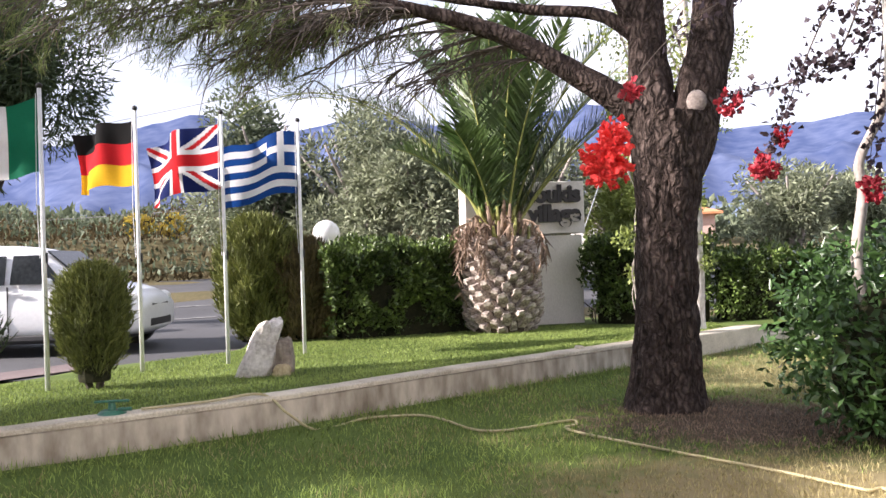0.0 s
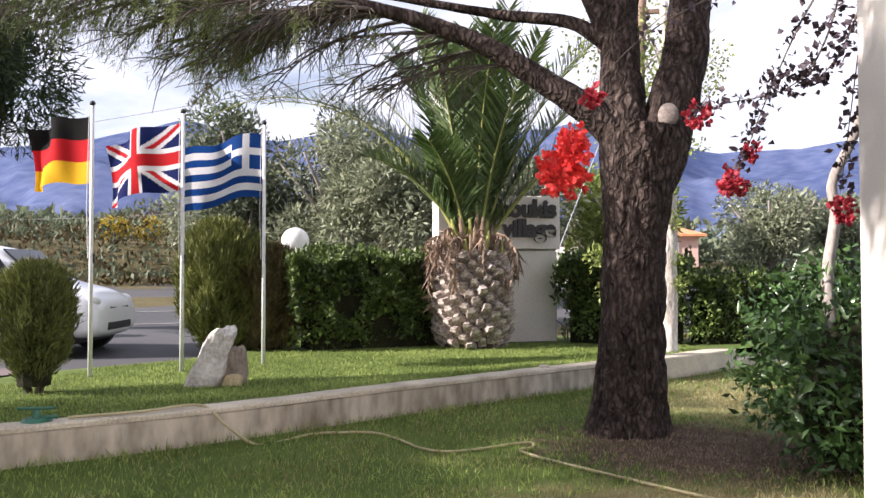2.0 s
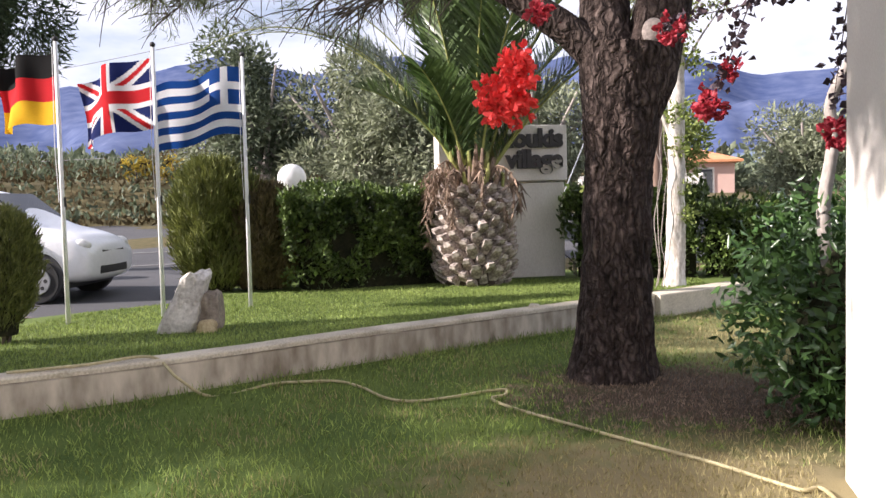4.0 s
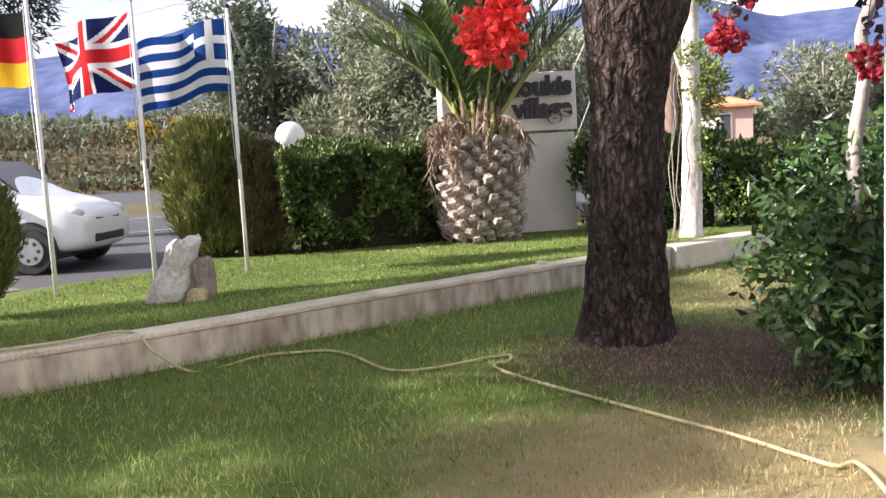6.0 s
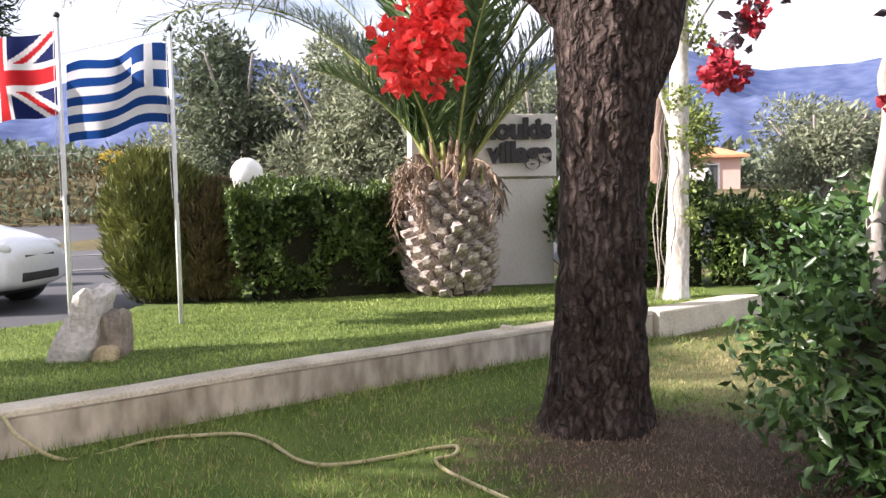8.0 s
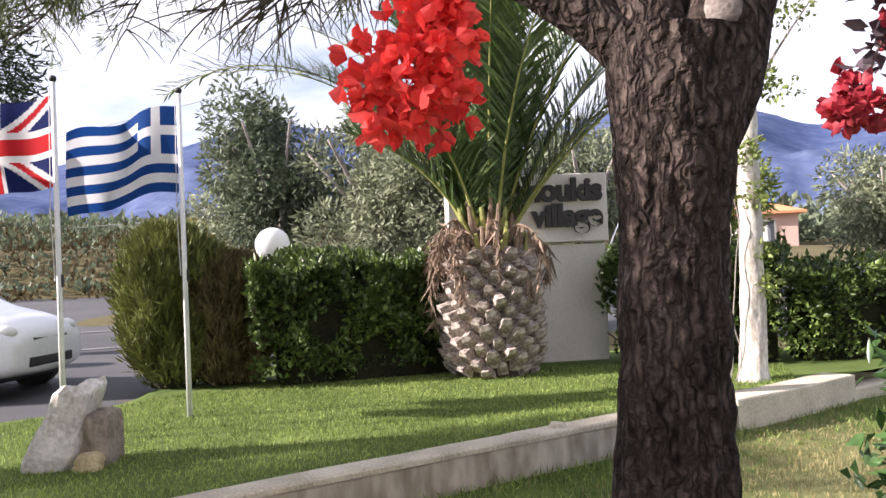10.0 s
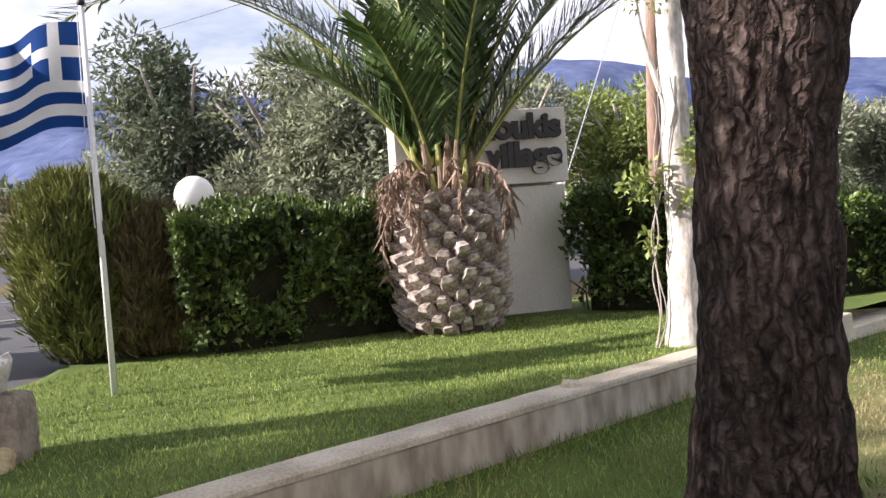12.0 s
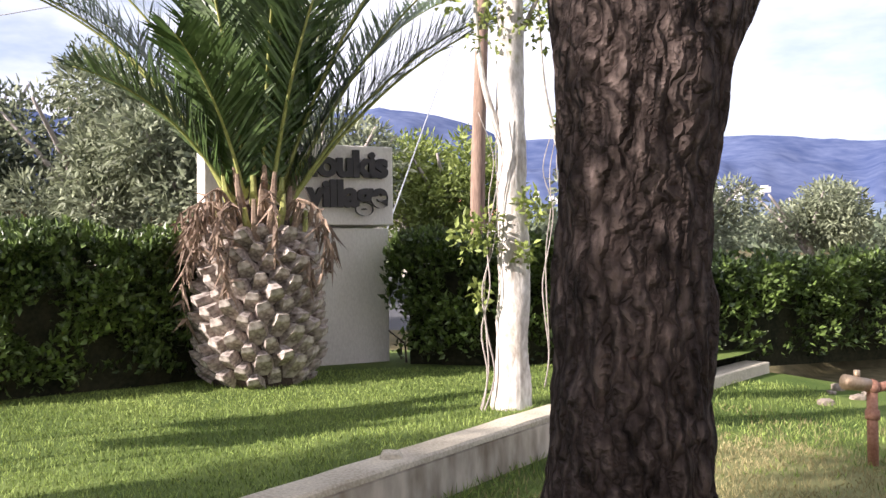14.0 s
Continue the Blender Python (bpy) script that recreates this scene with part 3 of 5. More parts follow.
def cone_shrub(name, at, profile, n, seed, label, mat, leaf=(0.09, 0.012), lump=1.0):
    """An upright conifer shrub: steep scale-leaf sprays on an uneven outline."""
    rng = rnd(seed)
    h = thing(name, label, "shrub", at)
    zs, rs = np.array([p[0] for p in profile]), np.array([p[1] for p in profile])
    z = rng.uniform(zs[0], zs[-1], n * 2)
    keep = rng.uniform(0, rs.max(), n * 2) < np.interp(z, zs, rs)
    z = z[keep][:n]
    th = rng.uniform(0, 2 * math.pi, len(z))
    bumps = np.array([0.30 * noise.noise((math.cos(a) * 2.2, math.sin(a) * 2.2, c * 2.4 + seed)) + 0.18 * noise.noise((math.cos(a) * 6, math.sin(a) * 6, c * 4 + seed)) for a, c in zip(th, z)])
    r = np.interp(z, zs, rs) * (1 + lump * bumps) * rng.uniform(0.2, 1.18, len(z)) ** 0.45
    p = np.stack([np.cos(th) * r, np.sin(th) * r, z], 1)
    o = np.stack([np.cos(th) * 0.45, np.sin(th) * 0.45, np.ones_like(th)], 1)
    put("foliage", leaf_mesh(name + "_leaves", p, o, leaf[0], leaf[1], M[mat], rng, 0.35), h)
    # near-black filler, its colour standing for the shade within the shrub
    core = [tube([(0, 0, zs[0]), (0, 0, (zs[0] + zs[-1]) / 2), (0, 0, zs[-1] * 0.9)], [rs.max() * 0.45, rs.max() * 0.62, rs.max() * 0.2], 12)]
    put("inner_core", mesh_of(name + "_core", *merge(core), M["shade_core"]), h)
    st = []
    for i in range(9):
        a = rng.uniform(0, 2 * math.pi)
        st.append(tube([(0.04 * math.cos(a), 0.04 * math.sin(a), -0.03), (0.1 * math.cos(a), 0.1 * math.sin(a), 0.15), (rs.max() * 0.6 * math.cos(a), rs.max() * 0.6 * math.sin(a), 0.55)], [0.022, 0.010], 6))
    put("stems", mesh_of(name + "_stems", *merge(st), M["twig"]), h)
    return h


cone_shrub("conifer_shrub", (-3.82, 6.42, 0.27), [(0.08, 0.08), (0.3, 0.22), (0.6, 0.31), (0.85, 0.31), (1.05, 0.24), (1.17, 0.08)], 15000, 21, "rounded clipped conifer shrub on the lawn", "juniper")
cone_shrub("conifer_shrub", (-3.62, 4.15, 0.30), [(0.08, 0.12), (0.3, 0.36), (0.7, 0.46), (1.0, 0.38), (1.25, 0.08)], 14000, 22, "dark rounded conifer shrub beside the wall", "needle_dark")
cone_shrub("juniper_bush", (-4.08, 10.72, 0.25), [(0.03, 0.20), (0.3, 0.38), (0.8, 0.50), (1.3, 0.52), (1.55, 0.42), (1.80, 0.14)], 22000, 23, "large yellow-green juniper bush at the hedge end", "juniper", (0.15, 0.022), 1.7)
cone_shrub("juniper_bush", (-3.46, 10.98, 0.25), [(0.03, 0.28), (0.3, 0.38), (0.8, 0.44), (1.15, 0.40), (1.32, 0.28), (1.46, 0.10)], 18000, 24, "half-withered brown juniper bush between lawn and hedge", "juniper_brown", (0.14, 0.022), 1.7)

# leafy shrub near the building
rng = rnd(31)
bush = thing("leafy_shrub", "dense dark glossy shrub beside the white wall", "shrub", (3.1, 6.0, 0.0))
p1, o1 = crown_points(7200, (0.05, 0, 0.74), (0.98, 0.85, 0.88), rng, 18, 0.6, 0.50)
p1 = p1[p1[:, 2] > 0.06]
put("foliage", leaf_mesh("shrub_leaves", p1, o1[:len(p1)] + np.array((0, 0, -0.15)), 0.095, 0.042, M["bush"], rng, 0.5), bush)
# near-black filler in place of the shade under the leaves
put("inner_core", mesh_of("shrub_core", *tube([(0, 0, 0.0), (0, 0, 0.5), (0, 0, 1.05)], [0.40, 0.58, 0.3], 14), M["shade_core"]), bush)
st = [tube([(0.1 * math.cos(a), 0.1 * math.sin(a), -0.02), (0.25 * math.cos(a), 0.25 * math.sin(a), 0.4), (0.5 * math.cos(a), 0.5 * math.sin(a), 0.9)], [0.02, 0.008], 6) for a in np.arange(0, 6.28, 0.7)]
put("stems", mesh_of("shrub_stems", *merge(st), M["twig"]), bush)


# ---- pine ----
rng = rnd(41)
PX, PY = 1.46, 6.80
pine = thing("pine_tree", "large pine with deeply furrowed brown bark and drooping twigs", "tree", (PX, PY, 0.0))


def bark_trunk(name, path, radii, parent, seg=72, rows=120, amp=0.03, flare=0.0):
    """A trunk with furrowed plates of bark as relief."""
    pth = smooth_path(path, rows)
    rr = np.interp(np.linspace(0, 1, rows + 1), np.linspace(0, 1, len(radii)), radii)
    tang = unit(np.gradient(pth, axis=0))
    v, f = [], []
    dist = np.concatenate([[0], np.cumsum(np.linalg.norm(np.diff(pth, axis=0), axis=1))])
    for i in range(rows + 1):
        a = unit(np.cross(tang[i], (0.0, 1.0, 0.02)))
        b = np.cross(tang[i], a)
        for k in range(seg):
            th = 2 * math.pi * k / seg
            cx, cy = math.cos(th) * rr[i], math.sin(th) * rr[i]
            s = dist[i]
            w = noise.noise((cx * 4, cy * 4, s * 2)) * 0.35
            ridge = 1 - abs(noise.noise((cx * 10 + w, cy * 10 + w, s * 2.6))) * 2.6
            plate = noise.noise((cx * 26, cy * 26, s * 14))
            r = rr[i] + amp * (-max(ridge, -0.3) * 0.55 + 0.25 * plate) + flare * rr[i] * (math.exp(-s * 5.0)) * (0.5 + 0.5 * math.cos(5 * th + 1))
            v.append(pth[i] + r * (math.cos(th) * a + math.sin(th) * b))
    for i in range(rows):
        for k in range(seg):
            k2 = (k + 1) % seg
            f.append((i * seg + k, (i + 1) * seg + k, (i + 1) * seg + k2, i * seg + k2))
    f.append(tuple(range(seg)))
    f.append(tuple(range(rows * seg, (rows + 1) * seg))[::-1])
    return put(name, mesh_of(name, v, f, M["bark"]), parent)


bark_trunk("trunk", [(-0.06, 0.0, -0.12), (-0.05, 0, 0.25), (-0.02, 0, 0.9), (0.0, -0.01, 1.57), (0.035, -0.02, 2.06), (0.07, -0.02, 2.55)], [0.40, 0.318, 0.268, 0.258, 0.300, 0.355], pine, 96, 190, 0.036, 0.14)
bark_trunk("stem", [(0.0, 0, 1.95), (-0.04, 0, 2.4), (-0.08, 0.02, 2.8), (-0.10, 0.05, 3.4), (-0.05, 0.1, 5.0), (0.1, 0.1, 6.6)], [0.19, 0.225, 0.19, 0.16, 0.13, 0.08], pine, 48, 80, 0.024)
bark_trunk("stem", [(0.06, 0, 1.9), (0.20, 0, 2.3), (0.34, 0, 2.8), (0.45, 0.05, 3.35), (0.6, 0.1, 5.0), (0.8, 0.2, 6.6)], [0.19, 0.235, 0.205, 0.185, 0.14, 0.08], pine, 48, 80, 0.024)
LIMB = [(-0.05, -0.05, 2.40), (-0.37, -0.1, 2.70), (-0.79, -0.2, 2.98), (-1.18, -0.3, 3.22), (-1.68, -0.4, 3.42), (-2.18, -0.55, 3.55), (-2.95, -0.8, 3.70), (-4.2, -1.1, 3.85)]
bark_trunk("limb", LIMB, [0.14, 0.125, 0.10, 0.085, 0.07, 0.055, 0.04, 0.02], pine, 28, 80, 0.010)
bark_trunk("limb", [(-0.1, 0, 3.2), (-0.5, 0.1, 3.50), (-1.1, 0.15, 3.62), (-2.2, 0.1, 3.85)], [0.085, 0.06, 0.05, 0.03], pine, 24, 40, 0.008)
bark_trunk("limb", [(-0.12, 0.05, 3.25), (-0.32, 0.05, 3.65), (-0.5, 0.1, 4.2), (-0.55, 0.1, 4.8)], [0.10, 0.085, 0.07, 0.04], pine, 24, 40, 0.008)
bark_trunk("limb", [(0.5, 0.1, 4.2), (1.3, 0.0, 4.9), (2.4, -0.4, 5.4)], [0.08, 0.05, 0.03], pine, 20, 30, 0.008)
# cut knot on the stem
part("knot", ball_bm((0.27, -0.215, 2.62), 0.085, 14, 8, (1, 0.38, 1.15)), M["bark_light"], pine, "pale sawn knot", True)

# drooping side branches with bare twigs, and tufts of needles at their ends
limb = smooth_path(LIMB, 60)
branches, twigs, tips, tipdir = [], [], [], []
for i in range(34):
    u = rng.uniform(0.30, 1.0) if i % 2 else rng.uniform(0.62, 1.0)
    b0 = limb[int(u * 60)]
    az = math.pi + rng.uniform(-0.75, 0.75)
    Lb = rng.uniform(1.1, 2.2)
    e0 = rng.uniform(-0.05, 0.25)
    pts, pos = [b0], b0.copy()
    for k in range(1, 15):
        el = e0 - 0.42 * (k / 14) ** 1.2
        az += rng.normal(0, 0.05)
        pos = pos + np.array((math.cos(az) * math.cos(el), math.sin(az) * math.cos(el) * 0.8, math.sin(el))) * Lb / 14
        pts.append(pos.copy())
    branches.append(tube(pts, [0.020, 0.012, 0.004], 6))
    for k in range(2, 15):
        for rep in range(3):
            q = pts[k].copy()
            a2 = az + rng.choice([-1, 1]) * rng.uniform(0.3, 1.1)
            e2 = rng.uniform(-0.7, 0.15)
            l2 = rng.uniform(0.22, 0.55)
            tp = [q]
            for m in range(1, 6):
                e2 -= 0.10
                q = q + np.array((math.cos(a2) * math.cos(e2), math.sin(a2) * math.cos(e2), math.sin(e2))) * l2 / 5
                tp.append(q.copy())
            twigs.append(tube(tp, [0.0065, 0.0025], 4))
            far_left = tp[-1][0] < -3.0
            if rng.uniform() < (0.28 if far_left else 0.03):
                for m in (2, 3, 4, 5):
                    tips.append(tp[m])
                    tipdir.append(tp[-1] - tp[-2])
put("bough_spray", mesh_of("pine_branches", *merge(branches), M["twig"], smooth=True), pine)
put("twig_spray", mesh_of("pine_twigs", *merge(twigs), M["twig"]), pine, label="bare drooping grey-brown twigs")["kind"] = "stuff"
cone = ball_bm((-3.4, -0.9, 3.28), 0.04, 12, 8, (1, 1, 1.3))
part("pine_cone", cone, M["palm_core"], pine, "small dark pine cone", True)


def tufts(centres, dirs, per, rng):
    c = np.repeat(np.array(centres), per, 0) + rng.normal(0, 0.03, (len(centres) * per, 3))
    return c, np.repeat(np.array(dirs), per, 0)


c, d = tufts(tips, tipdir, 14, rng)
put("needles", leaf_mesh("pine_needles", c, d, 0.11, 0.006, M["needle"], rng, 0.55), pine, label="fine green pine needles")
# the high crown, which shades the garden
cc, dd = [], []
for (x, y, z, r) in ((-2.6, -1.4, 4.9, 0.9), (-4.2, -0.8, 4.6, 0.8), (-3.6, 0.6, 5.2, 0.9), (-1.2, -0.6, 5.6, 1.0), (0.2, 0.6, 6.4, 1.3), (1.4, 0.0, 6.2, 1.2), (2.4, -0.5, 5.6, 0.9), (-0.5, -2.0, 5.5, 0.9)):
    p, o = crown_points(420, (x, y, z), (r, r, r * 0.55), rng, 6, 0.2, 0.6)
    cc.append(p)
    dd.append(o)
cc, dd = np.vstack(cc), np.vstack(dd)
c, d = tufts(cc, dd, 14, rng)
put("crown", leaf_mesh("pine_crown", c, d, 0.13, 0.007, M["needle"], rng, 0.6), pine)
cb = [tube([(-0.2, 0.1, 4.6), (x * 0.5, y * 0.5, z * 0.5 + 2.4), (x, y, z)], [0.05, 0.02], 5) for x, y, z in ((-2.6, -1.4, 4.9), (-3.6, 0.6, 5.2), (-1.2, -0.6, 5.6), (-0.5, -2.0, 5.5), (-5.0, -0.9, 4.3))]
put("upper_branches", mesh_of("pine_upper", *merge(cb), M["twig"]), pine)


# ---- second pine, added out of view so its crown shades path and building ----
rng = rnd(45)
shade_pine = thing("pine_tree", "pine added out of view to shade path, lawn and building", "tree", (-4.3, 0.6, 0.0))
bark_trunk("trunk", [(0, 0, -0.1), (0.05, 0, 1.5), (0.2, 0.1, 3.2), (0.6, 0.2, 5.4)], [0.26, 0.22, 0.18, 0.08], shade_pine, 32, 50, 0.02)
cc, dd = [], []
for k in range(11):
    x, y, z = rng.uniform(0.4, 3.4), rng.uniform(-2.6, 2.4), rng.uniform(4.0, 6.2)
    p, o = crown_points(330, (x, y, z), (0.75, 0.75, 0.42), rng, 6, 0.2, 0.6)
    cc.append(p)
    dd.append(o)
    put("branch", mesh_of("branch", *tube(smooth_path([(0.3, 0.1, 3.6 + 0.1 * k), (x * 0.6 + 0.1, y * 0.5, z * 0.6 + 1.7), (x, y, z)], 10), [0.06, 0.02], 6), M["twig"]), shade_pine)
c, d = tufts(np.vstack(cc), np.vstack(dd), 14, rng)
put("crown", leaf_mesh("shade_pine_crown", c, d, 0.14, 0.014, M["needle"], rng, 0.6), shade_pine)
# more unseen copies, placed so that their crowns shade the lower lawn
copy_thing(shade_pine, pose(-9.4, 2.5, 0, 0, 0, 20))
copy_thing(shade_pine, pose(-11.2, -0.3, 0, 0, 0, 75))
copy_thing(shade_pine, pose(-8.8, -2.8, 0, 0, 0, 140))


# ---- palm ----
rng = rnd(51)
palm = thing("palm_tree", "short stout date palm with scaly trunk and dead skirt", "tree", (-0.62, 11.72, 0.26))
prof_z = [0.0, 0.25, 0.6, 0.95, 1.2, 1.45, 1.7, 1.9]
prof_r = [0.47, 0.52, 0.53, 0.48, 0.42, 0.34, 0.26, 0.16]
pv, pf = [], []
for i in range(25):
    z = 1.95 * i / 24
    for k in range(32):
        th = 2 * math.pi * k / 32
        r = float(np.interp(z, prof_z, prof_r)) - 0.05 + rng.uniform(-0.012, 0.012)
        pv.append((math.cos(th) * r, math.sin(th) * r, z - 0.03))
for i in range(24):
    for k in range(32):
        k2 = (k + 1) % 32
        pf.append((i * 32 + k, i * 32 + k2, (i + 1) * 32 + k2, (i + 1) * 32 + k))
pf.append(tuple(range(24 * 32, 25 * 32)))
put("trunk", mesh_of("palm_trunk", pv, pf, M["palm_core"], smooth=True), palm)
sv = [(-0.055, 0, -0.055), (0.055, 0, -0.055), (0.062, 0.0, 0.03), (-0.062, 0.0, 0.03), (-0.042, 0.070, 0.035), (0.042, 0.070, 0.035), (0.030, 0.078, 0.075), (-0.030, 0.078, 0.075), (0.02, 0.0, 0.09), (-0.02, 0.0, 0.09)]
sf = [(0, 1, 5, 4), (4, 5, 6, 7), (1, 2, 6, 5), (0, 4, 7, 3), (7, 6, 8, 9), (2, 8, 6), (3, 7, 9)]
scale_mesh = mesh_of("leaf_base", sv, sf, M["palm_scale"])
golden = 2.399963
for i in range(170):
    z = 0.03 + 1.32 * (i / 170)
    th = i * golden
    r = float(np.interp(z, prof_z, prof_r)) - 0.055
    ob = new("leaf_base", scale_mesh)
    ob.parent = palm
    s = rng.uniform(1.2, 1.65) * (1.0 if z > 0.15 else 0.8)
    ob.matrix_basis = Matrix.LocRotScale((math.cos(th) * r, math.sin(th) * r, z), Euler((rng.uniform(-0.25, 0.1), rng.uniform(-0.35, 0.35), th - math.pi / 2)), (s, s * rng.uniform(1.1, 1.6), s))


def frond(base, az, e0, droop, length, rng, dead=False, leaflet=0.42, pairs=104, sweep=0.0):
    """One feather frond: the stalk, and two rows of narrow leaflets."""
    pts, pos, a = [np.array(base, float)], np.array(base, float), az
    dirs = []
    for k in range(1, 25):
        s = k / 24
        e = e0 - droop * s ** 1.6
        a += sweep / 24
        dv = np.array((math.cos(a) * math.cos(e), math.sin(a) * math.cos(e), math.sin(e)))
        pos = pos + dv * length / 24
        pts.append(pos.copy())
        dirs.append(dv)
    pts = np.array(pts)
    stalk = tube(pts, [0.026, 0.016, 0.010, 0.004], 6)
    V, F = [], []
    for i in range(pairs):
        s = 0.10 + 0.89 * i / pairs
        x = s * 24
        k = min(int(x), 23)
        p = pts[k] + (pts[k + 1] - pts[k]) * (x - k)
        t = dirs[k]
        side = unit(np.cross(t, (0, 0, 1.0)) + 1e-6)
        up = np.cross(side, t)
        ll_ = leaflet * (0.45 + 1.1 * math.sin(math.pi * min(1, s * 0.9 + 0.08)) ** 0.8) * rng.uniform(0.85, 1.1) * (0.55 if s < 0.2 else 1)
        for sg in (-1, 1):
            dr = unit(t * rng.uniform(0.6, 0.95) + sg * side * rng.uniform(0.6, 0.95) + up * rng.uniform(0.1, 0.6))
            w = 0.0155 * rng.uniform(0.8, 1.2)
            wv = unit(np.cross(dr, up + 0.3 * sg * side)) * w
            mid = p + dr * ll_ * 0.55
            tip = p + dr * ll_ + np.array((0, 0, -0.06 * ll_))
            o = len(V)
            V += [p - wv * 0.4, p + wv * 0.4, mid + wv, mid - wv, tip]
            F += [(o, o + 1, o + 2, o + 3), (o + 3, o + 2, o + 4)]
    return stalk, (V, F)


D = math.pi / 180
keyed = [(180, 63, 92, 5.0), (186, 66, 74, 3.9), (4, 56, 40, 3.0), (170, 70, 62, 3.5), (192, 74, 52, 3.2), (135, 74, 40, 3.6), (160, 80, 30, 3.6),
         (8, 66, 36, 3.4), (-8, 72, 34, 3.4), (28, 64, 40, 3.3), (0, 58, 36, 2.9), (55, 74, 36, 3.5), (90, 74, 50, 3.5), (110, 78, 36, 3.6),
         (-90, 84, 24, 3.0), (-70, 78, 34, 3.0), (-110, 80, 32, 3.0), (-45, 76, 36, 3.1), (240, 82, 20, 3.2), (0, 85, 16, 3.6), (180, 84, 20, 3.6), (80, 86, 12, 3.5), (300, 82, 22, 3.3), (-120, 68, 44, 1.7), (205, 60, 50, 1.9)]
for az, e0, dr, ln_ in keyed:
    a = (az + rng.uniform(-5, 5)) * D
    rb = 0.16
    stalk, leaves_ = frond((math.cos(a) * rb, math.sin(a) * rb, 1.50 + rng.uniform(-0.08, 0.1)), a, e0 * D, dr * D, ln_ * rng.uniform(0.96, 1.04), rng, sweep=rng.uniform(-0.2, 0.2))
    fo = put("frond", mesh_of("frond", *stalk, M["palm_stalk"], smooth=True), palm)
    put("foliage", mesh_of("leaflets", *leaves_, M["palm_leaf"]), fo)
# dead brown skirt and cut stubs
dv_, df_ = [], []
for i in range(34):
    a = rng.uniform(0, 2 * math.pi) if i < 24 else rng.uniform(2.6, 3.9)
    r0 = 0.30
    z0 = rng.uniform(1.0, 1.6)
    Ls = rng.uniform(0.2, 0.8)
    base = np.array((math.cos(a) * r0, math.sin(a) * r0, z0))
    o_ = np.array((math.cos(a), math.sin(a), 0))
    p1, p2, p3 = base + o_ * 0.16 + np.array((0, 0, 0.14)), base + o_ * (0.26 + 0.25 * Ls) + np.array((0, 0, -0.05)), base + o_ * (0.22 + 0.25 * Ls) + np.array((0, 0, -Ls))
    pth = smooth_path([base, p1, p2, p3], 12)
    t_, f_ = tube(pth, [0.020, 0.008, 0.002], 5)
    lists = [(t_, f_)]
    for k in range(3, 12):
        for sg in range(5):
            q = pth[k]
            e = q + rng.normal(0, 0.07, 3) + np.array((0, 0, -rng.uniform(0.05, 0.22)))
            sd = unit(rng.normal(0, 1, 3)) * 0.021
            lists.append(([q - sd, q + sd, e + sd * 0.5], [(0, 1, 2)]))
    put("dead_frond", mesh_of("dead_frond", *merge(lists), M["palm_dead"]), palm, label="withered brown hanging frond")
for i in range(46):
    a = i * golden
    z0 = 1.25 + 0.5 * i / 46
    r0 = float(np.interp(z0, prof_z, prof_r)) - 0.06
    o_ = np.array((math.cos(a), math.sin(a), 0))
    base = o_ * r0 + np.array((0, 0, z0 - 0.05))
    e = base + o_ * rng.uniform(0.08, 0.16) + np.array((0, 0, rng.uniform(0.2, 0.42)))
    put("cut_stub", mesh_of("cut_stub", *tube([base, (base + e) / 2 + o_ * 0.03, e], [0.045, 0.03, 0.018], 6), M["palm_dead"] if i % 3 else M["palm_stalk"]), palm)


# ---- sign ----
S_R, S_C = np.array((0.58, 12.95)), np.array((-1.24, 12.26))
s_dir = unit(S_C - S_R)
s_ang = math.atan2(-s_dir[1], -s_dir[0])
s_len = float(np.linalg.norm(S_C - S_R))
sign = thing("village_sign", "thick cream rendered sign with dark raised letters", "sign", (S_C[0], S_C[1], 0.26))
sign.rotation_euler = (0, 0, s_ang)
part("plinth", box_bm((s_len / 2, 0.26, 0.70), (s_len - 0.08, 0.46, 1.46), 0.012), M["sign"], sign, "weathered cream plinth")
part("panel", box_bm((s_len / 2, 0.25, 1.875), (s_len, 0.54, 0.83), 0.012), M["sign"], sign, "cream sign panel")


def lettering(text, x_right, z, size, parent, mat):
    cu = bpy.data.curves.new("text", "FONT")
    cu.body, cu.size, cu.extrude, cu.offset, cu.align_x = text, size, 0.025, 0.017, "RIGHT"
    cu.space_character = 0.96
    tmp = bpy.data.objects.new("text", cu)
    me = bpy.data.meshes.new_from_object(tmp)
    bpy.data.objects.remove(tmp)
    me.materials.clear()
    me.materials.append(mat)
    ob = put("letters", me, parent, (x_right, -0.046, z), "dark raised letters " + text)
    ob.rotation_euler = (math.pi / 2, 0, 0)
    return ob


lettering("moukis", s_len - 0.07, 1.97, 0.37, sign, M["letters"])
lettering("village", s_len - 0.08, 1.66, 0.37, sign, M["letters"])


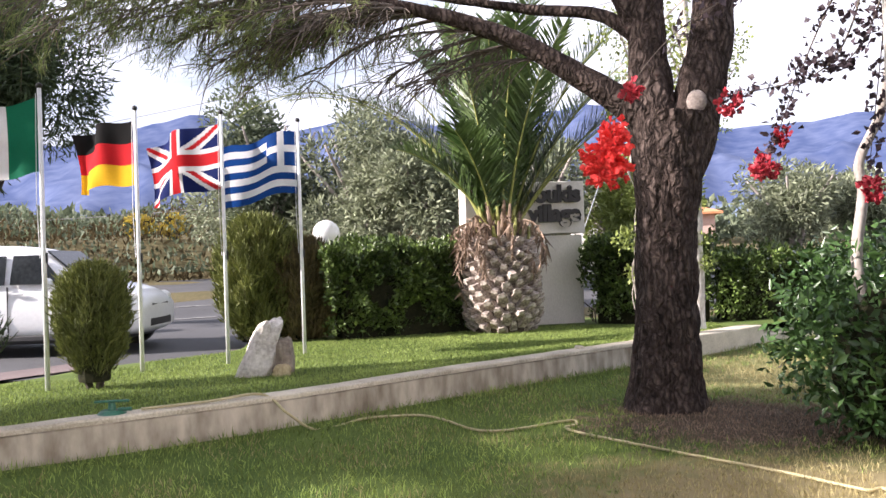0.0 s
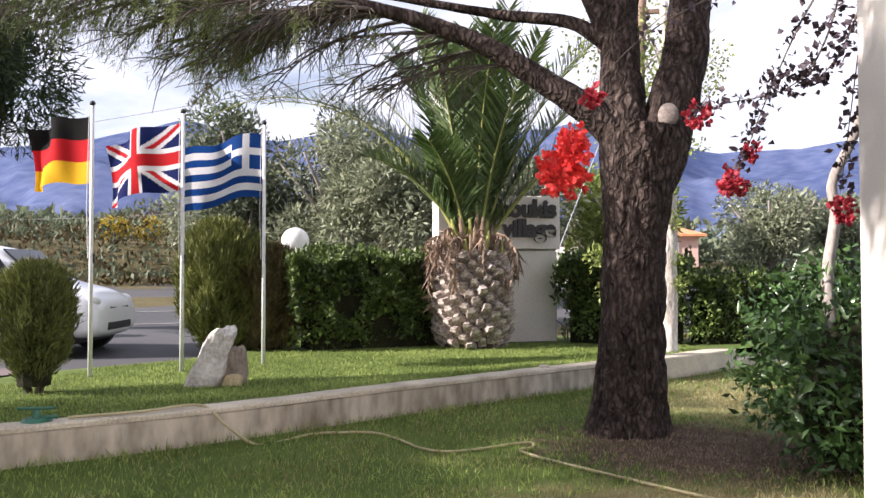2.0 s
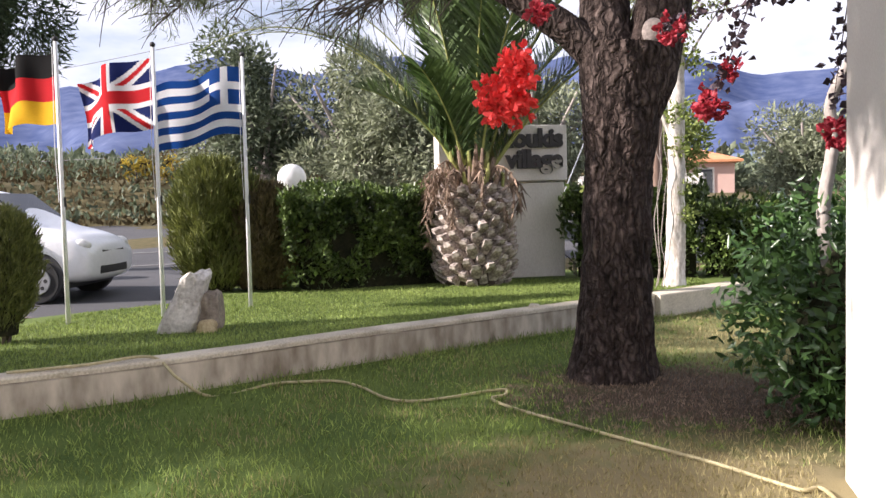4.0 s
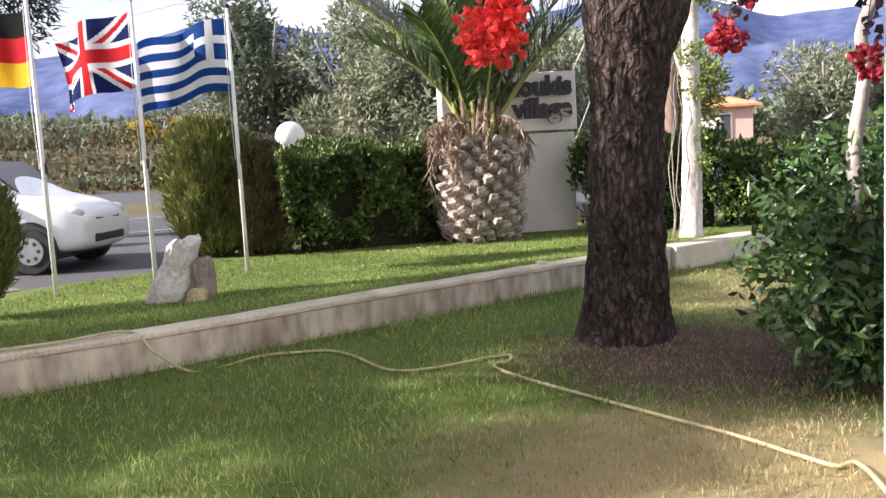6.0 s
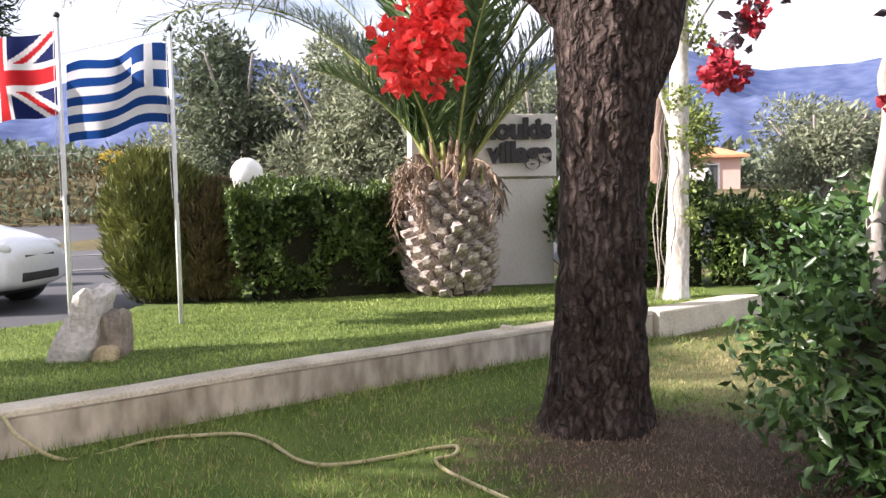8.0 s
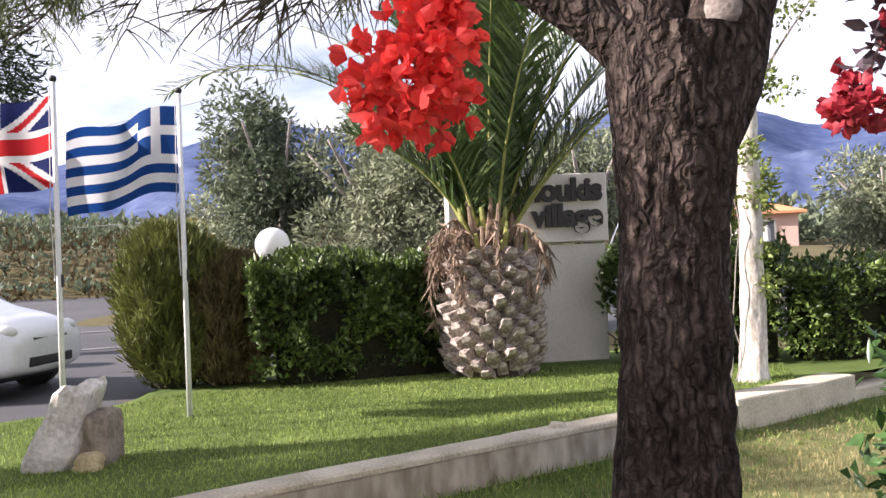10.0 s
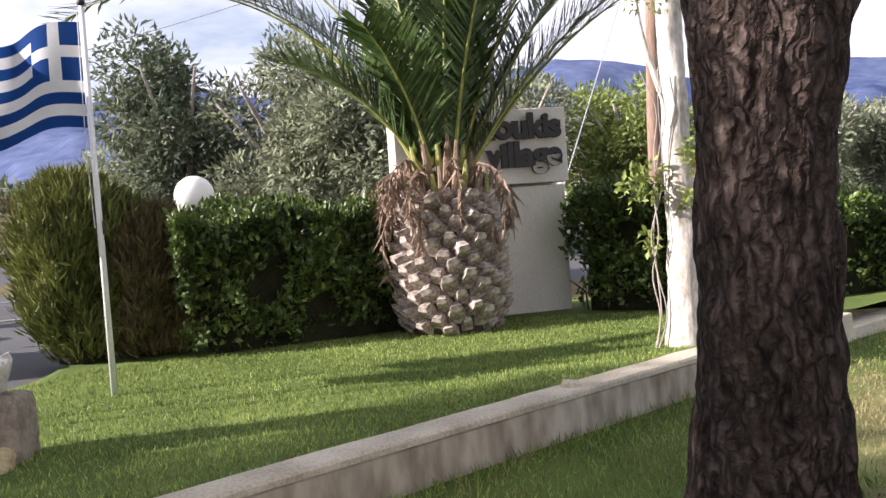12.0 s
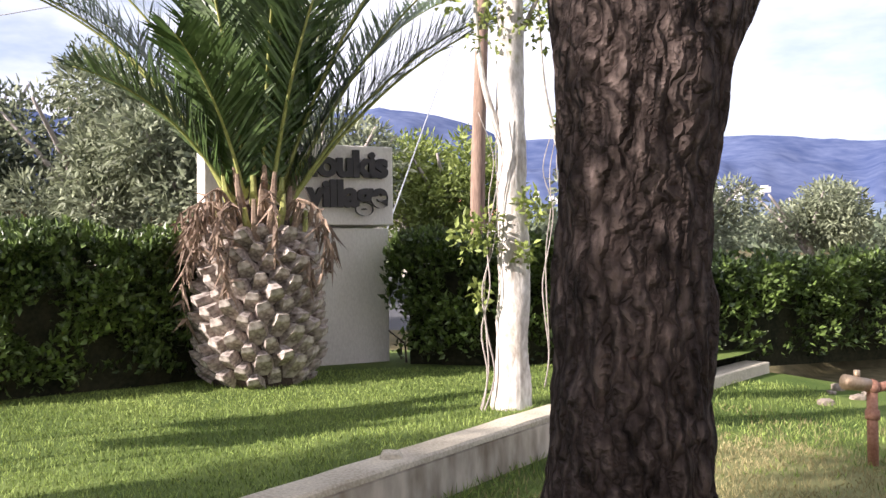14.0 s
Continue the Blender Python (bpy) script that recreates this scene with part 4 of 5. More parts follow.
# ---- flags ----
def cloth(kind, u, v):
    """Material slot of a point of a flag: u from the pole outwards, v from the bottom up."""
    if kind == "german":
        return 0 if v > 2 / 3 else (1 if v > 1 / 3 else 2)
    if kind == "irish":
        return 0 if u < 1 / 3 else (1 if u < 2 / 3 else 2)
    if kind == "greek":
        if u < 0.37 and v > 4 / 9:
            return 1 if abs(u - 0.185) < 0.037 or abs(v - 6.5 / 9) < 0.055 else 0
        return 0 if int(v * 9 - 1e-6) % 2 == 0 else 1
    x, y = (u - 0.5) * 2, v - 0.5
    if abs(x) < 0.1 or abs(y) < 0.1:
        return 2
    if abs(x) < 0.167 or abs(y) < 0.167:
        return 1
    dd_ = min(abs(y - x / 2), abs(y + x / 2)) / 1.118
    return 2 if dd_ < 0.035 else (1 if dd_ < 0.10 else 0)


FLAGS = {"german": ("flag_black", "flag_red", "flag_gold"), "irish": ("flag_green", "flag_white", "flag_orange"),
         "greek": ("greek_blue", "flag_white"), "british": ("navy", "flag_white", "flag_red")}


def flag_pole(x, y, z, kind, label, seed, az, droop, h=2.85, fly=0.94, hoist=0.70):
    rng = rnd(seed)
    fp = thing("flagpole", label, "flagpole", (x, y, z), "flagpoles on the lawn")
    part("pole", cyl_bm((0, 0, -0.05), (0, 0, h), 0.024, 0.019, 14), M["pole"], fp, "white painted pole", True)
    part("finial", ball_bm((0, 0, h + 0.025), 0.030, 12, 8), M["trimblack"], fp, "small dark ball cap", True)
    part("cleat", box_bm((0.03, 0, 1.25), (0.02, 0.015, 0.10), 0.004), M["trimblack"], fp)
    put("halyard", mesh_of("halyard", *tube([(-0.028, -0.015, h - 0.05), (-0.045, -0.02, 1.8), (-0.03, -0.015, 1.25)], 0.004, 5), M["flag_white"]), fp)
    nu, nv = 84, 54
    V, F, I = [], [], []
    ph = rng.uniform(0, 6)
    for i in range(nu + 1):
        u = i / nu
        for j in range(nv + 1):
            v = j / nv
            w = 0.12 * u ** 0.8 * math.sin(7.5 * u + 1.4 * v + ph) + 0.035 * u * math.sin(15 * u - 3 * v + ph)
            run = fly * (u - 0.12 * u * u)
            a = az + 0.30 * math.sin(2.2 * u + ph) * u
            V.append((-0.03 + math.cos(a) * run - math.sin(a) * w, math.sin(a) * run + math.cos(a) * w, h - 0.10 - hoist * (1 - v) * (1 - 0.05 * u) - droop * u ** 1.5 + 0.02 * math.sin(9 * u + ph)))
    for i in range(nu):
        for j in range(nv):
            a = i * (nv + 1) + j
            F.append((a, a + nv + 1, a + nv + 2, a + 1))
            I.append(cloth(kind, (i + 0.5) / nu, (j + 0.5) / nv))
    put("flag", mesh_of(kind + "_flag", V, F, [M[k] for k in FLAGS[kind]], I, True), fp, label=kind + " flag flying in the wind")
    return fp


flag_pole(-4.23, 6.30, 0.27, "irish", "white flagpole with a green white and orange flag", 61, math.pi * 1.06, 0.22)
flag_pole(-4.03, 7.58, 0.26, "german", "white flagpole with a black red and gold flag", 62, math.pi * 1.0, 0.10)
flag_pole(-3.31, 8.16, 0.26, "british", "white flagpole with a red white and blue crossed flag", 63, math.pi * 1.02, 0.20, fly=1.16, hoist=0.74)
flag_pole(-2.71, 8.99, 0.26, "greek", "white flagpole with a blue and white striped flag", 64, math.pi * 1.05, 0.26, fly=1.02, hoist=0.76)

# ---- globe lamp behind the hedge ----
def globe_lamp(x, y, z, label):
    gl = thing("globe_lamp", label, "lamp", (x, y, z))
    part("post", cyl_bm((0, 0, 0), (0, 0, 1.42), 0.035), M["trimblack"], gl, "", True)
    part("collar", cyl_bm((0, 0, 1.40), (0, 0, 1.47), 0.07, 0.06), M["trimblack"], gl)
    part("globe", ball_bm((0, 0, 1.64), 0.215, 32, 20), M["globe"], gl, "white opal globe", True)


globe_lamp(-3.42, 11.93, 0.2, "round white opal globe lamp above the hedge")
globe_lamp(-9.5, 11.2, 0.22, "round white opal globe lamp beside the road")


# ---- stones ----
def stone(name, size, shear, seed, mat, parent, at, amp=0.10, subdiv=4):
    bm = bmesh.new()
    bmesh.ops.create_icosphere(bm, subdivisions=subdiv, radius=1)
    for v in bm.verts:
        c = v.co
        m = max(abs(c.x), abs(c.y), abs(c.z)) ** 0.75
        p = Vector((c.x / m, c.y / m, c.z / m)) * 0.55
        n1 = noise.noise(p * 2.2 + Vector((seed, 0, 0))) * amp * 2 + noise.noise(p * 7 + Vector((0, seed, 0))) * amp * 0.55 + noise.noise(p * 18) * amp * 0.25
        p = p * (1 + n1)
        z = p.z + 0.5
        v.co = Vector((p.x * size[0] * (1.1 - 0.30 * z) + shear * z * size[2], p.y * size[1], z * size[2] - 0.02))
    ob = part(name, bm, mat, parent)
    ob.location = at
    return ob


rk = thing("standing_stone", "leaning pale limestone boulder with a darker block on one side", "stone", (-2.52, 7.30, 0.27))
rk.rotation_euler = (0, 0, 0.35)
stone("slab", (0.30, 0.40, 0.54), 0.36, 3, M["rock"], rk, (-0.10, 0, 0), 0.12)
# separate darker block set against the slab's right side
stone("dark_block", (0.20, 0.34, 0.36), 0.05, 5, M["rock_dark"], rk, (0.20, 0.03, 0), 0.10)
s2 = stone("small_stone", (0.15, 0.14, 0.13), 0.0, 8, M["rock_yellow"], None, (-2.26, 7.18, 0.27), 0.12, 3)
tagged(s2, "small ochre stone at the boulder's foot", "stone")
s3 = stone("coping_stone", (0.11, 0.09, 0.05), 0.0, 9, M["coping"], None, (0.62, 8.28, 0.385), 0.08, 3)
tagged(s3, "small pale stone on the wall top", "stone")
rng = rnd(77)
for i in range(14):
    u = rng.uniform(0, 1)
    x, y = 2.9 + 2.6 * u, 11.4 + 1.2 * u + rng.uniform(-0.3, 0.3)
    s4 = stone("loose_stone", (rng.uniform(0.06, 0.16), rng.uniform(0.06, 0.14), rng.uniform(0.04, 0.08)), 0, 20 + i, M["rock_dark"], None, (x + 1.3, y + 0.1, lower_z(x + 1.3, y + 0.1)), 0.1, 2)
    tagged(s4, "loose pale stone in the bed", "stone", "stones along the bed")

# ---- limewashed trees ----
def pale_tree(x, y, lean, leafy, seed, label):
    """A slender limewashed trunk with pale climbing stems and patches of small leaves."""
    rng = rnd(seed)
    wt = thing("pale_tree", label, "tree", (x, y, 0.27))
    axis = smooth_path([(0, 0, -0.05), (0.01, 0, 0.5), (0.02 + lean * 0.3, 0, 1.2), (lean * 0.8, 0, 2.1), (lean * 1.2, 0.02, 3.2), (lean * 1.2 - 0.05, 0.05, 4.6)], 90)
    v, f = tube(axis, [0.155, 0.118, 0.108, 0.102, 0.095, 0.08, 0.055], 28)
    v = [q + unit(np.array((q[0], q[1], 0.0)) + 1e-6) * (0.018 * noise.noise((q[0] * 9, q[1] * 9, q[2] * 3 + seed)) + 0.007 * noise.noise((q[0] * 30, q[1] * 30, q[2] * 20))) for q in v]
    put("trunk", mesh_of("pale_trunk", v, f, M["white_bark"], smooth=True), wt)
    put("limb", mesh_of("pale_limb", *tube(smooth_path([(lean * 0.6, 0, 1.75), (-0.10, -0.03, 2.05), (-0.20, -0.03, 2.5), (-0.24, 0, 3.3)], 24), [0.035, 0.026, 0.018, 0.010], 10), M["white_bark"], smooth=True), wt)
    for k in range(3):
        a = rng.uniform(2.4, 3.9)
        pts = [(0.17 * math.cos(a) - 0.06, 0.16 * math.sin(a), 0.0)]
        for m in range(1, 8):
            pts.append((0.14 * math.cos(a + 0.12 * m) + rng.normal(0, 0.035) - 0.05, 0.14 * math.sin(a + 0.12 * m) + rng.normal(0, 0.02), 0.30 * m))
        put("vine", mesh_of("vine", *tube(smooth_path(pts, 30), [0.006, 0.005, 0.003], 6), M["grey_bark"], smooth=True), wt, label="pale climbing stem")
    vl, vd = [], []
    for cx, cy, cz, r, n in leafy:
        p, o = crown_points(n, (cx, cy, cz), (r, r * 0.8, r * 1.1), rng, 6, 0.1, 0.7)
        vl.append(p)
        vd.append(o)
    put("foliage", leaf_mesh("pale_tree_leaves", np.vstack(vl), np.vstack(vd), 0.06, 0.035, M["lime_leaf"], rng, 0.7), wt)
    tw = [tube(smooth_path([(lean, 0, 2.5 + 0.15 * k), (lean + 0.25 * math.cos(k * 2.1), 0.2 * math.sin(k * 2.1), 3.0 + 0.15 * k), (lean + 0.6 * math.cos(k * 2.1), 0.5 * math.sin(k * 2.1), 3.5 + 0.12 * k)], 10), [0.02, 0.006], 6) for k in range(8)]
    put("branches", mesh_of("pale_tree_branches", *merge(tw), M["grey_bark"]), wt)
    return wt


CROWN = [(0.0, 0, 3.3, 0.45, 420), (0.25, 0, 2.75, 0.22, 120), (-0.25, 0, 3.7, 0.45, 360), (0.35, 0, 3.8, 0.5, 420)]
pale_tree(1.43, 9.82, 0.02, [(-0.22, -0.08, 1.28, 0.17, 150), (-0.22, -0.05, 0.85, 0.09, 50), (0.10, -0.12, 1.45, 0.13, 90), (0.08, -0.12, 1.15, 0.08, 40), (-0.15, -0.05, 2.75, 0.26, 110), (-0.45, -0.05, 2.95, 0.16, 60)] + CROWN, 81, "slender tree with limewashed trunk and climbing leaves")
pale_tree(2.04, 10.78, 0.04, [(0.16, -0.10, 0.95, 0.13, 90), (0.05, -0.12, 1.75, 0.12, 90), (0.04, -0.12, 2.15, 0.15, 130), (0.14, -0.05, 1.25, 0.10, 60), (0.12, 0, 2.9, 0.22, 160)] + CROWN, 82, "slender limewashed tree with ivy beside the white wall end")

# ---- bougainvillea by the building ----
rng = rnd(91)
bg_ = thing("bougainvillea", "bougainvillea with bare crooked trunk and red bracts", "climbing plant", (2.78, 6.0, 0.0))
put("trunk", mesh_of("bougainvillea_trunk", *tube(smooth_path([(0.0, 0, 0), (0.02, 0, 0.8), (-0.02, 0, 1.3), (0.04, 0, 1.75), (0.02, -0.02, 2.0), (0.17, -0.05, 2.35), (0.20, -0.2, 2.75), (0.1, -0.6, 3.2), (-0.1, -1.0, 3.35)], 60), [0.05, 0.042, 0.036, 0.03, 0.02], 12, 0.06, rng), M["grey_bark"], smooth=True), bg_)
strands = {
    "main": [(-0.1, -1.0, 3.35), (-0.7, -1.15, 3.1), (-1.3, -1.4, 2.75), (-1.65, -1.6, 2.35), (-1.80, -1.65, 1.98)],
    "second": [(-0.1, -1.0, 3.35), (-0.35, -0.9, 2.95), (-0.55, -0.85, 2.5), (-0.68, -0.8, 2.15), (-0.76, -0.8, 1.95)],
    "third": [(0.1, -0.6, 3.2), (0.0, -0.75, 2.8), (-0.08, -0.8, 2.3), (-0.14, -0.8, 1.85)],
    "fourth": [(-0.1, -1.0, 3.35), (-0.25, -0.9, 2.75), (-0.45, -0.85, 2.5), (-0.85, -0.8, 2.42), (-1.0, -0.8, 2.38)],
    "fifth": [(0.1, -0.6, 3.2), (-0.1, -0.7, 2.75), (-0.3, -0.75, 2.55), (-0.5, -0.8, 2.62)],
}
for nm, pts in strands.items():
    put("strand", mesh_of("strand", *tube(smooth_path(pts, 30), [0.009, 0.004, 0.002], 5), M["twig"]), bg_)


def bracts(name, centre, r, n, mat, seed, size=0.042):
    """A cluster of papery bracts, in threes, each a small cupped leaf of four triangles."""
    rg = rnd(seed)
    V, F = [], []
    for i in range(n):
        d = unit(rg.normal(0, 1, 3))
        c0 = np.array(centre) + d * r * rg.uniform(0.3, 1.0) * np.array((1, 1, 1.1))
        for k in range(3):
            e = unit(d + rg.normal(0, 0.75, 3))
            s = unit(np.cross(e, rg.normal(0, 1, 3)))
            up = np.cross(s, e)
            L, W = size * rg.uniform(0.8, 1.25), size * rg.uniform(0.75, 1.0)
            o = len(V)
            V += [c0, c0 + e * L * 0.45 + s * W * 0.55 + up * 0.008, c0 + e * L * 0.85 + s * W * 0.3 + up * 0.012, c0 + e * L * 1.05, c0 + e * L * 0.85 - s * W * 0.3 + up * 0.012, c0 + e * L * 0.45 - s * W * 0.55 + up * 0.008, c0 + e * L * 0.5 - up * 0.005]
            F += [(o, o + 1, o + 6), (o + 1, o + 2, o + 6), (o + 2, o + 3, o + 6), (o + 3, o + 4, o + 6), (o + 4, o + 5, o + 6), (o + 5, o, o + 6)]
    return put(name, mesh_of(name, V, F, mat, smooth=True), bg_, label="cluster of papery red bracts")


bracts("blossom", (-1.80, -1.65, 1.92), 0.145, 140, M["petal"], 1)
bracts("blossom", (-1.74, -1.63, 2.07), 0.09, 60, M["petal"], 2)
bracts("blossom", (-1.64, -1.58, 2.33), 0.05, 22, M["petal_shaded"], 3)
bracts("blossom", (-0.78, -0.8, 1.92), 0.085, 44, M["petal_shaded"], 4)
bracts("blossom", (-0.66, -0.8, 2.12), 0.05, 14, M["petal_shaded"], 5)
bracts("blossom", (-0.12, -0.8, 1.74), 0.075, 34, M["petal_shaded"], 6)
bracts("blossom", (-0.98, -0.8, 2.36), 0.08, 26, M["petal_shaded"], 7)
dl, do = [], []
for nm, pts in strands.items():
    pth = smooth_path(pts, 40)
    for k in range(3, 40):
        if nm == "main" and k > 22:
            continue
        for m in range(rng.integers(1, 8)):
            dl.append(pth[k] + rng.normal(0, 0.035, 3))
            do.append(rng.normal(0, 1, 3))
put("leaves", leaf_mesh("bougainvillea_leaves", np.array(dl), np.array(do), 0.055, 0.042, M["dark_leaf"], rng, 0.5), bg_, label="dark purple-green leaves")

# ---- hose, sprinkler, standpipe ----
hose_pts = [(-2.3, 4.72, 0.40), (-1.95, 5.02, 0.40), (-1.66, 5.33, 0.40), (-1.44, 5.30, 0.26), (-1.26, 5.44, 0.11)]
for x, y in ((-1.0, 5.78), (-0.78, 5.95), (-0.58, 6.05), (-0.38, 6.0), (-0.15, 5.84), (0.05, 5.82), (0.3, 6.0), (0.5, 6.2), (0.64, 6.27), (0.66, 6.12), (0.58, 6.02), (0.72, 5.82), (1.04, 5.52), (1.37, 5.25), (1.7, 4.98), (1.97, 4.76), (2.2, 4.53), (2.34, 4.40), (2.46, 4.36), (2.5, 3.2)):
    hose_pts.append((x, y, lower_z(x, y) + 0.016))
tagged(put("garden_hose", mesh_of("garden_hose", *tube(smooth_path(hose_pts, 220), 0.0105, 8), M["hose"], smooth=True)), "thin yellow garden hose lying across wall and lawn", "hose")
sp = thing("sprinkler", "small green plastic lawn sprinkler on the wall top", "sprinkler", (-2.47, 4.63, 0.385))
part("base", cyl_bm((0, 0, 0), (0, 0, 0.025), 0.10, 0.07, 24), M["green_plastic"], sp)
part("body", cyl_bm((0, 0, 0.02), (0, 0, 0.075), 0.03, 0.022), M["green_plastic"], sp)
part("arm", box_bm((0, 0, 0.085), (0.24, 0.022, 0.018), 0.006, 0.3), M["green_plastic"], sp)
part("inlet", cyl_bm((0.05, 0, 0.03), (0.14, 0.02, 0.03), 0.013), M["green_plastic"], sp)
vp = thing("standpipe", "rusty red water standpipe with brass tap", "tap", (3.72, 9.35, 0.0))
part("pipe", cyl_bm((0, 0, -0.05), (0, 0, 0.50), 0.034, 0.034), M["rust"], vp, "", True)
part("joint", cyl_bm((0, 0, 0.30), (0, 0, 0.36), 0.045), M["rust"], vp, "", True)
part("elbow", ball_bm((0, 0, 0.51), 0.05), M["rust"], vp, "", True)
part("tap", cyl_bm((-0.02, 0, 0.52), (-0.20, -0.03, 0.55), 0.042, 0.05), M["brass"], vp, "dull brass tap", True)
part("outlet", cyl_bm((0.02, 0, 0.50), (0.12, 0, 0.52), 0.03), M["rust"], vp, "", True)
part("handle", cyl_bm((-0.10, 0, 0.56), (-0.10, 0, 0.62), 0.02), M["brass"], vp, "", True)


# ---- car ----
def small_car(x, y, heading, label):
    c = thing("car", label, "car", (x, y, road_z(x, y)))
    c.rotation_euler = (0, 0, heading)      # the car points along its own +y
    st_ = [  # station y, half width, floor, belt height, roof height, roof half width
        (-1.80, 0.64, 0.42, 0.86, 0.88, 0.60), (-1.76, 0.74, 0.28, 0.93, 1.02, 0.62), (-1.62, 0.79, 0.22, 0.97, 1.40, 0.58), (-1.40, 0.80, 0.20, 0.97, 1.50, 0.60),
        (-0.9, 0.80, 0.20, 0.95, 1.54, 0.62), (-0.2, 0.80, 0.20, 0.93, 1.54, 0.62), (0.35, 0.80, 0.20, 0.92, 1.47, 0.60), (0.75, 0.80, 0.20, 0.92, 1.22, 0.64),
        (1.0, 0.80, 0.20, 0.92, 1.02, 0.70), (1.35, 0.80, 0.21, 0.88, 0.95, 0.70), (1.66, 0.78, 0.22, 0.80, 0.86, 0.68), (1.80, 0.73, 0.26, 0.68, 0.74, 0.64), (1.84, 0.66, 0.32, 0.58, 0.63, 0.56)]
    V, F = [], []
    for (yy, hw_, zf, zb, zr, rw) in st_:
        ring = [(hw_ * 0.9, zf), (hw_, zf + 0.12), (hw_ + 0.01, (zf + zb) / 2 + 0.1), (hw_ - 0.02, zb), (rw * 0.92 + 0.02, zr - 0.07), (rw * 0.92 - 0.08, zr), (0, zr + 0.015)]
        full = [(a, b) for a, b in ring] + [(-a, b) for a, b in ring[-2::-1]]
        V += [(a, yy, b) for a, b in full]
    m = 13
    for i in range(len(st_) - 1):
        for k in range(m):
            k2 = (k + 1) % m
            F.append((i * m + k, i * m + k2, (i + 1) * m + k2, (i + 1) * m + k))
    F += [tuple(range(m)), tuple(range((len(st_) - 1) * m, len(st_) * m))[::-1]]
    bm = bmesh.new()
    me = mesh_of("car_tmp", V, F, M["car"])
    bm.from_mesh(me)
    bmesh.ops.recalc_face_normals(bm, faces=bm.faces[:])
    body = part("body", bm, M["car"], c, "white car body", True)
    sub = body.modifiers.new("round", "SUBSURF")
    sub.levels = sub.render_levels = 2

    def pane(name, q, mat, lab=""):
        q = [Vector(p) for p in q]
        nrm = (q[1] - q[0]).cross(q[2] - q[0]).normalized() * 0.012
        bm2 = bmesh.new()
        a = [bm2.verts.new(p + nrm) for p in q]
        b = [bm2.verts.new(p - nrm) for p in q]
        bm2.faces.new(a)
        bm2.faces.new(b[::-1])
        for i in range(len(q)):
            j = (i + 1) % len(q)
            bm2.faces.new((a[j], a[i], b[i], b[j]))
        return part(name, bm2, mat, c, lab)

    pane("rear_window", [(-0.60, -1.765, 0.99), (0.60, -1.765, 0.99), (0.47, -1.62, 1.36), (-0.47, -1.62, 1.36)], M["glass"], "dark rear window")
    pane("windscreen", [(0.60, 1.02, 0.98), (-0.60, 1.02, 0.98), (-0.52, 0.46, 1.44), (0.52, 0.46, 1.44)], M["glass"])
    for s in (-1, 1):
        for y0, y1, y2, y3 in ((-1.32, -0.78, -0.80, -1.15), (-0.70, -0.02, -0.06, -0.68), (0.06, 0.78, 0.42, 0.04)):
            q = [(s * 0.79, y0, 0.99), (s * 0.79, y1, 0.99), (s * 0.625, y2, 1.38), (s * 0.625, y3, 1.38)]
            pane("side_window", q if s > 0 else q[::-1], M["glass"])
        part("tail_light", box_bm((s * 0.70, -1.735, 0.86), (0.16, 0.14, 0.30), 0.04), M["tail"], c, "red tail light")
        part("mirror", ball_bm((s * 0.88, 0.62, 1.0), 0.09, 12, 8, (1, 0.6, 0.75)), M["car"], c, "", True)
        part("headlight", ball_bm((s * 0.60, 1.66, 0.73), 0.14, 14, 10, (0.95, 0.9, 0.62)), M["plate"], c, "clear headlight", True)
        for yw in (-1.18, 1.17):
            w = part("wheel", cyl_bm((s * 0.66, yw, 0.29), (s * 0.835, yw, 0.29), 0.29, 0.28, 28), M["tyre"], c, "black tyre")
            part("rim", cyl_bm((s * 0.80, yw, 0.29), (s * 0.848, yw, 0.29), 0.19, 0.17, 24), M["rim"], w, "grey wheel cover")
            # black disc over the body stands in for the wheel arch's shaded gap
            part("arch_gap_disc", cyl_bm((s * 0.70, yw, 0.33), (s * 0.818, yw, 0.33), 0.33, 0.33, 28), M["trimblack"], c)
            for k in range(7):
                a = k * 2 * math.pi / 7
                part("slot", cyl_bm((s * 0.840, yw + 0.115 * math.cos(a), 0.29 + 0.115 * math.sin(a)), (s * 0.851, yw + 0.115 * math.cos(a), 0.29 + 0.115 * math.sin(a)), 0.027, 0.027, 10), M["trimblack"], w)
        for y0, y1, z0, z1 in ((-0.745, -0.735, 0.36, 0.97), (0.02, 0.03, 0.34, 0.96), (0.86, 0.868, 0.50, 0.94)):
            part("door_seam", box_bm((s * 0.797, (y0 + y1) / 2, (z0 + z1) / 2), (0.03, y1 - y0, z1 - z0)), M["trimblack"], c)
        part("sill_trim", box_bm((s * 0.77, 0.0, 0.25), (0.06, 1.75, 0.09), 0.02), M["trimblack"], c)
        part("side_lamp", box_bm((s * 0.80, 0.98, 0.80), (0.02, 0.07, 0.03), 0.005), M["flag_orange"], c)
        for yh in (-0.60, 0.17):
            part("door_handle", box_bm((s * 0.812, yh, 0.86), (0.03, 0.16, 0.03), 0.006), M["car"], c)
    part("bumper", box_bm((0, -1.76, 0.46), (1.40, 0.14, 0.26), 0.05), M["car"], c, "white rear bumper")
    part("grille", box_bm((0, 1.80, 0.62), (0.72, 0.06, 0.09), 0.02), M["trimblack"], c, "black slotted grille")
    part("air_intake", box_bm((0, 1.81, 0.40), (0.90, 0.06, 0.13), 0.03), M["trimblack"], c)
    part("underside", box_bm((0, -0.1, 0.22), (1.45, 3.2, 0.10), 0.03), M["trimblack"], c)
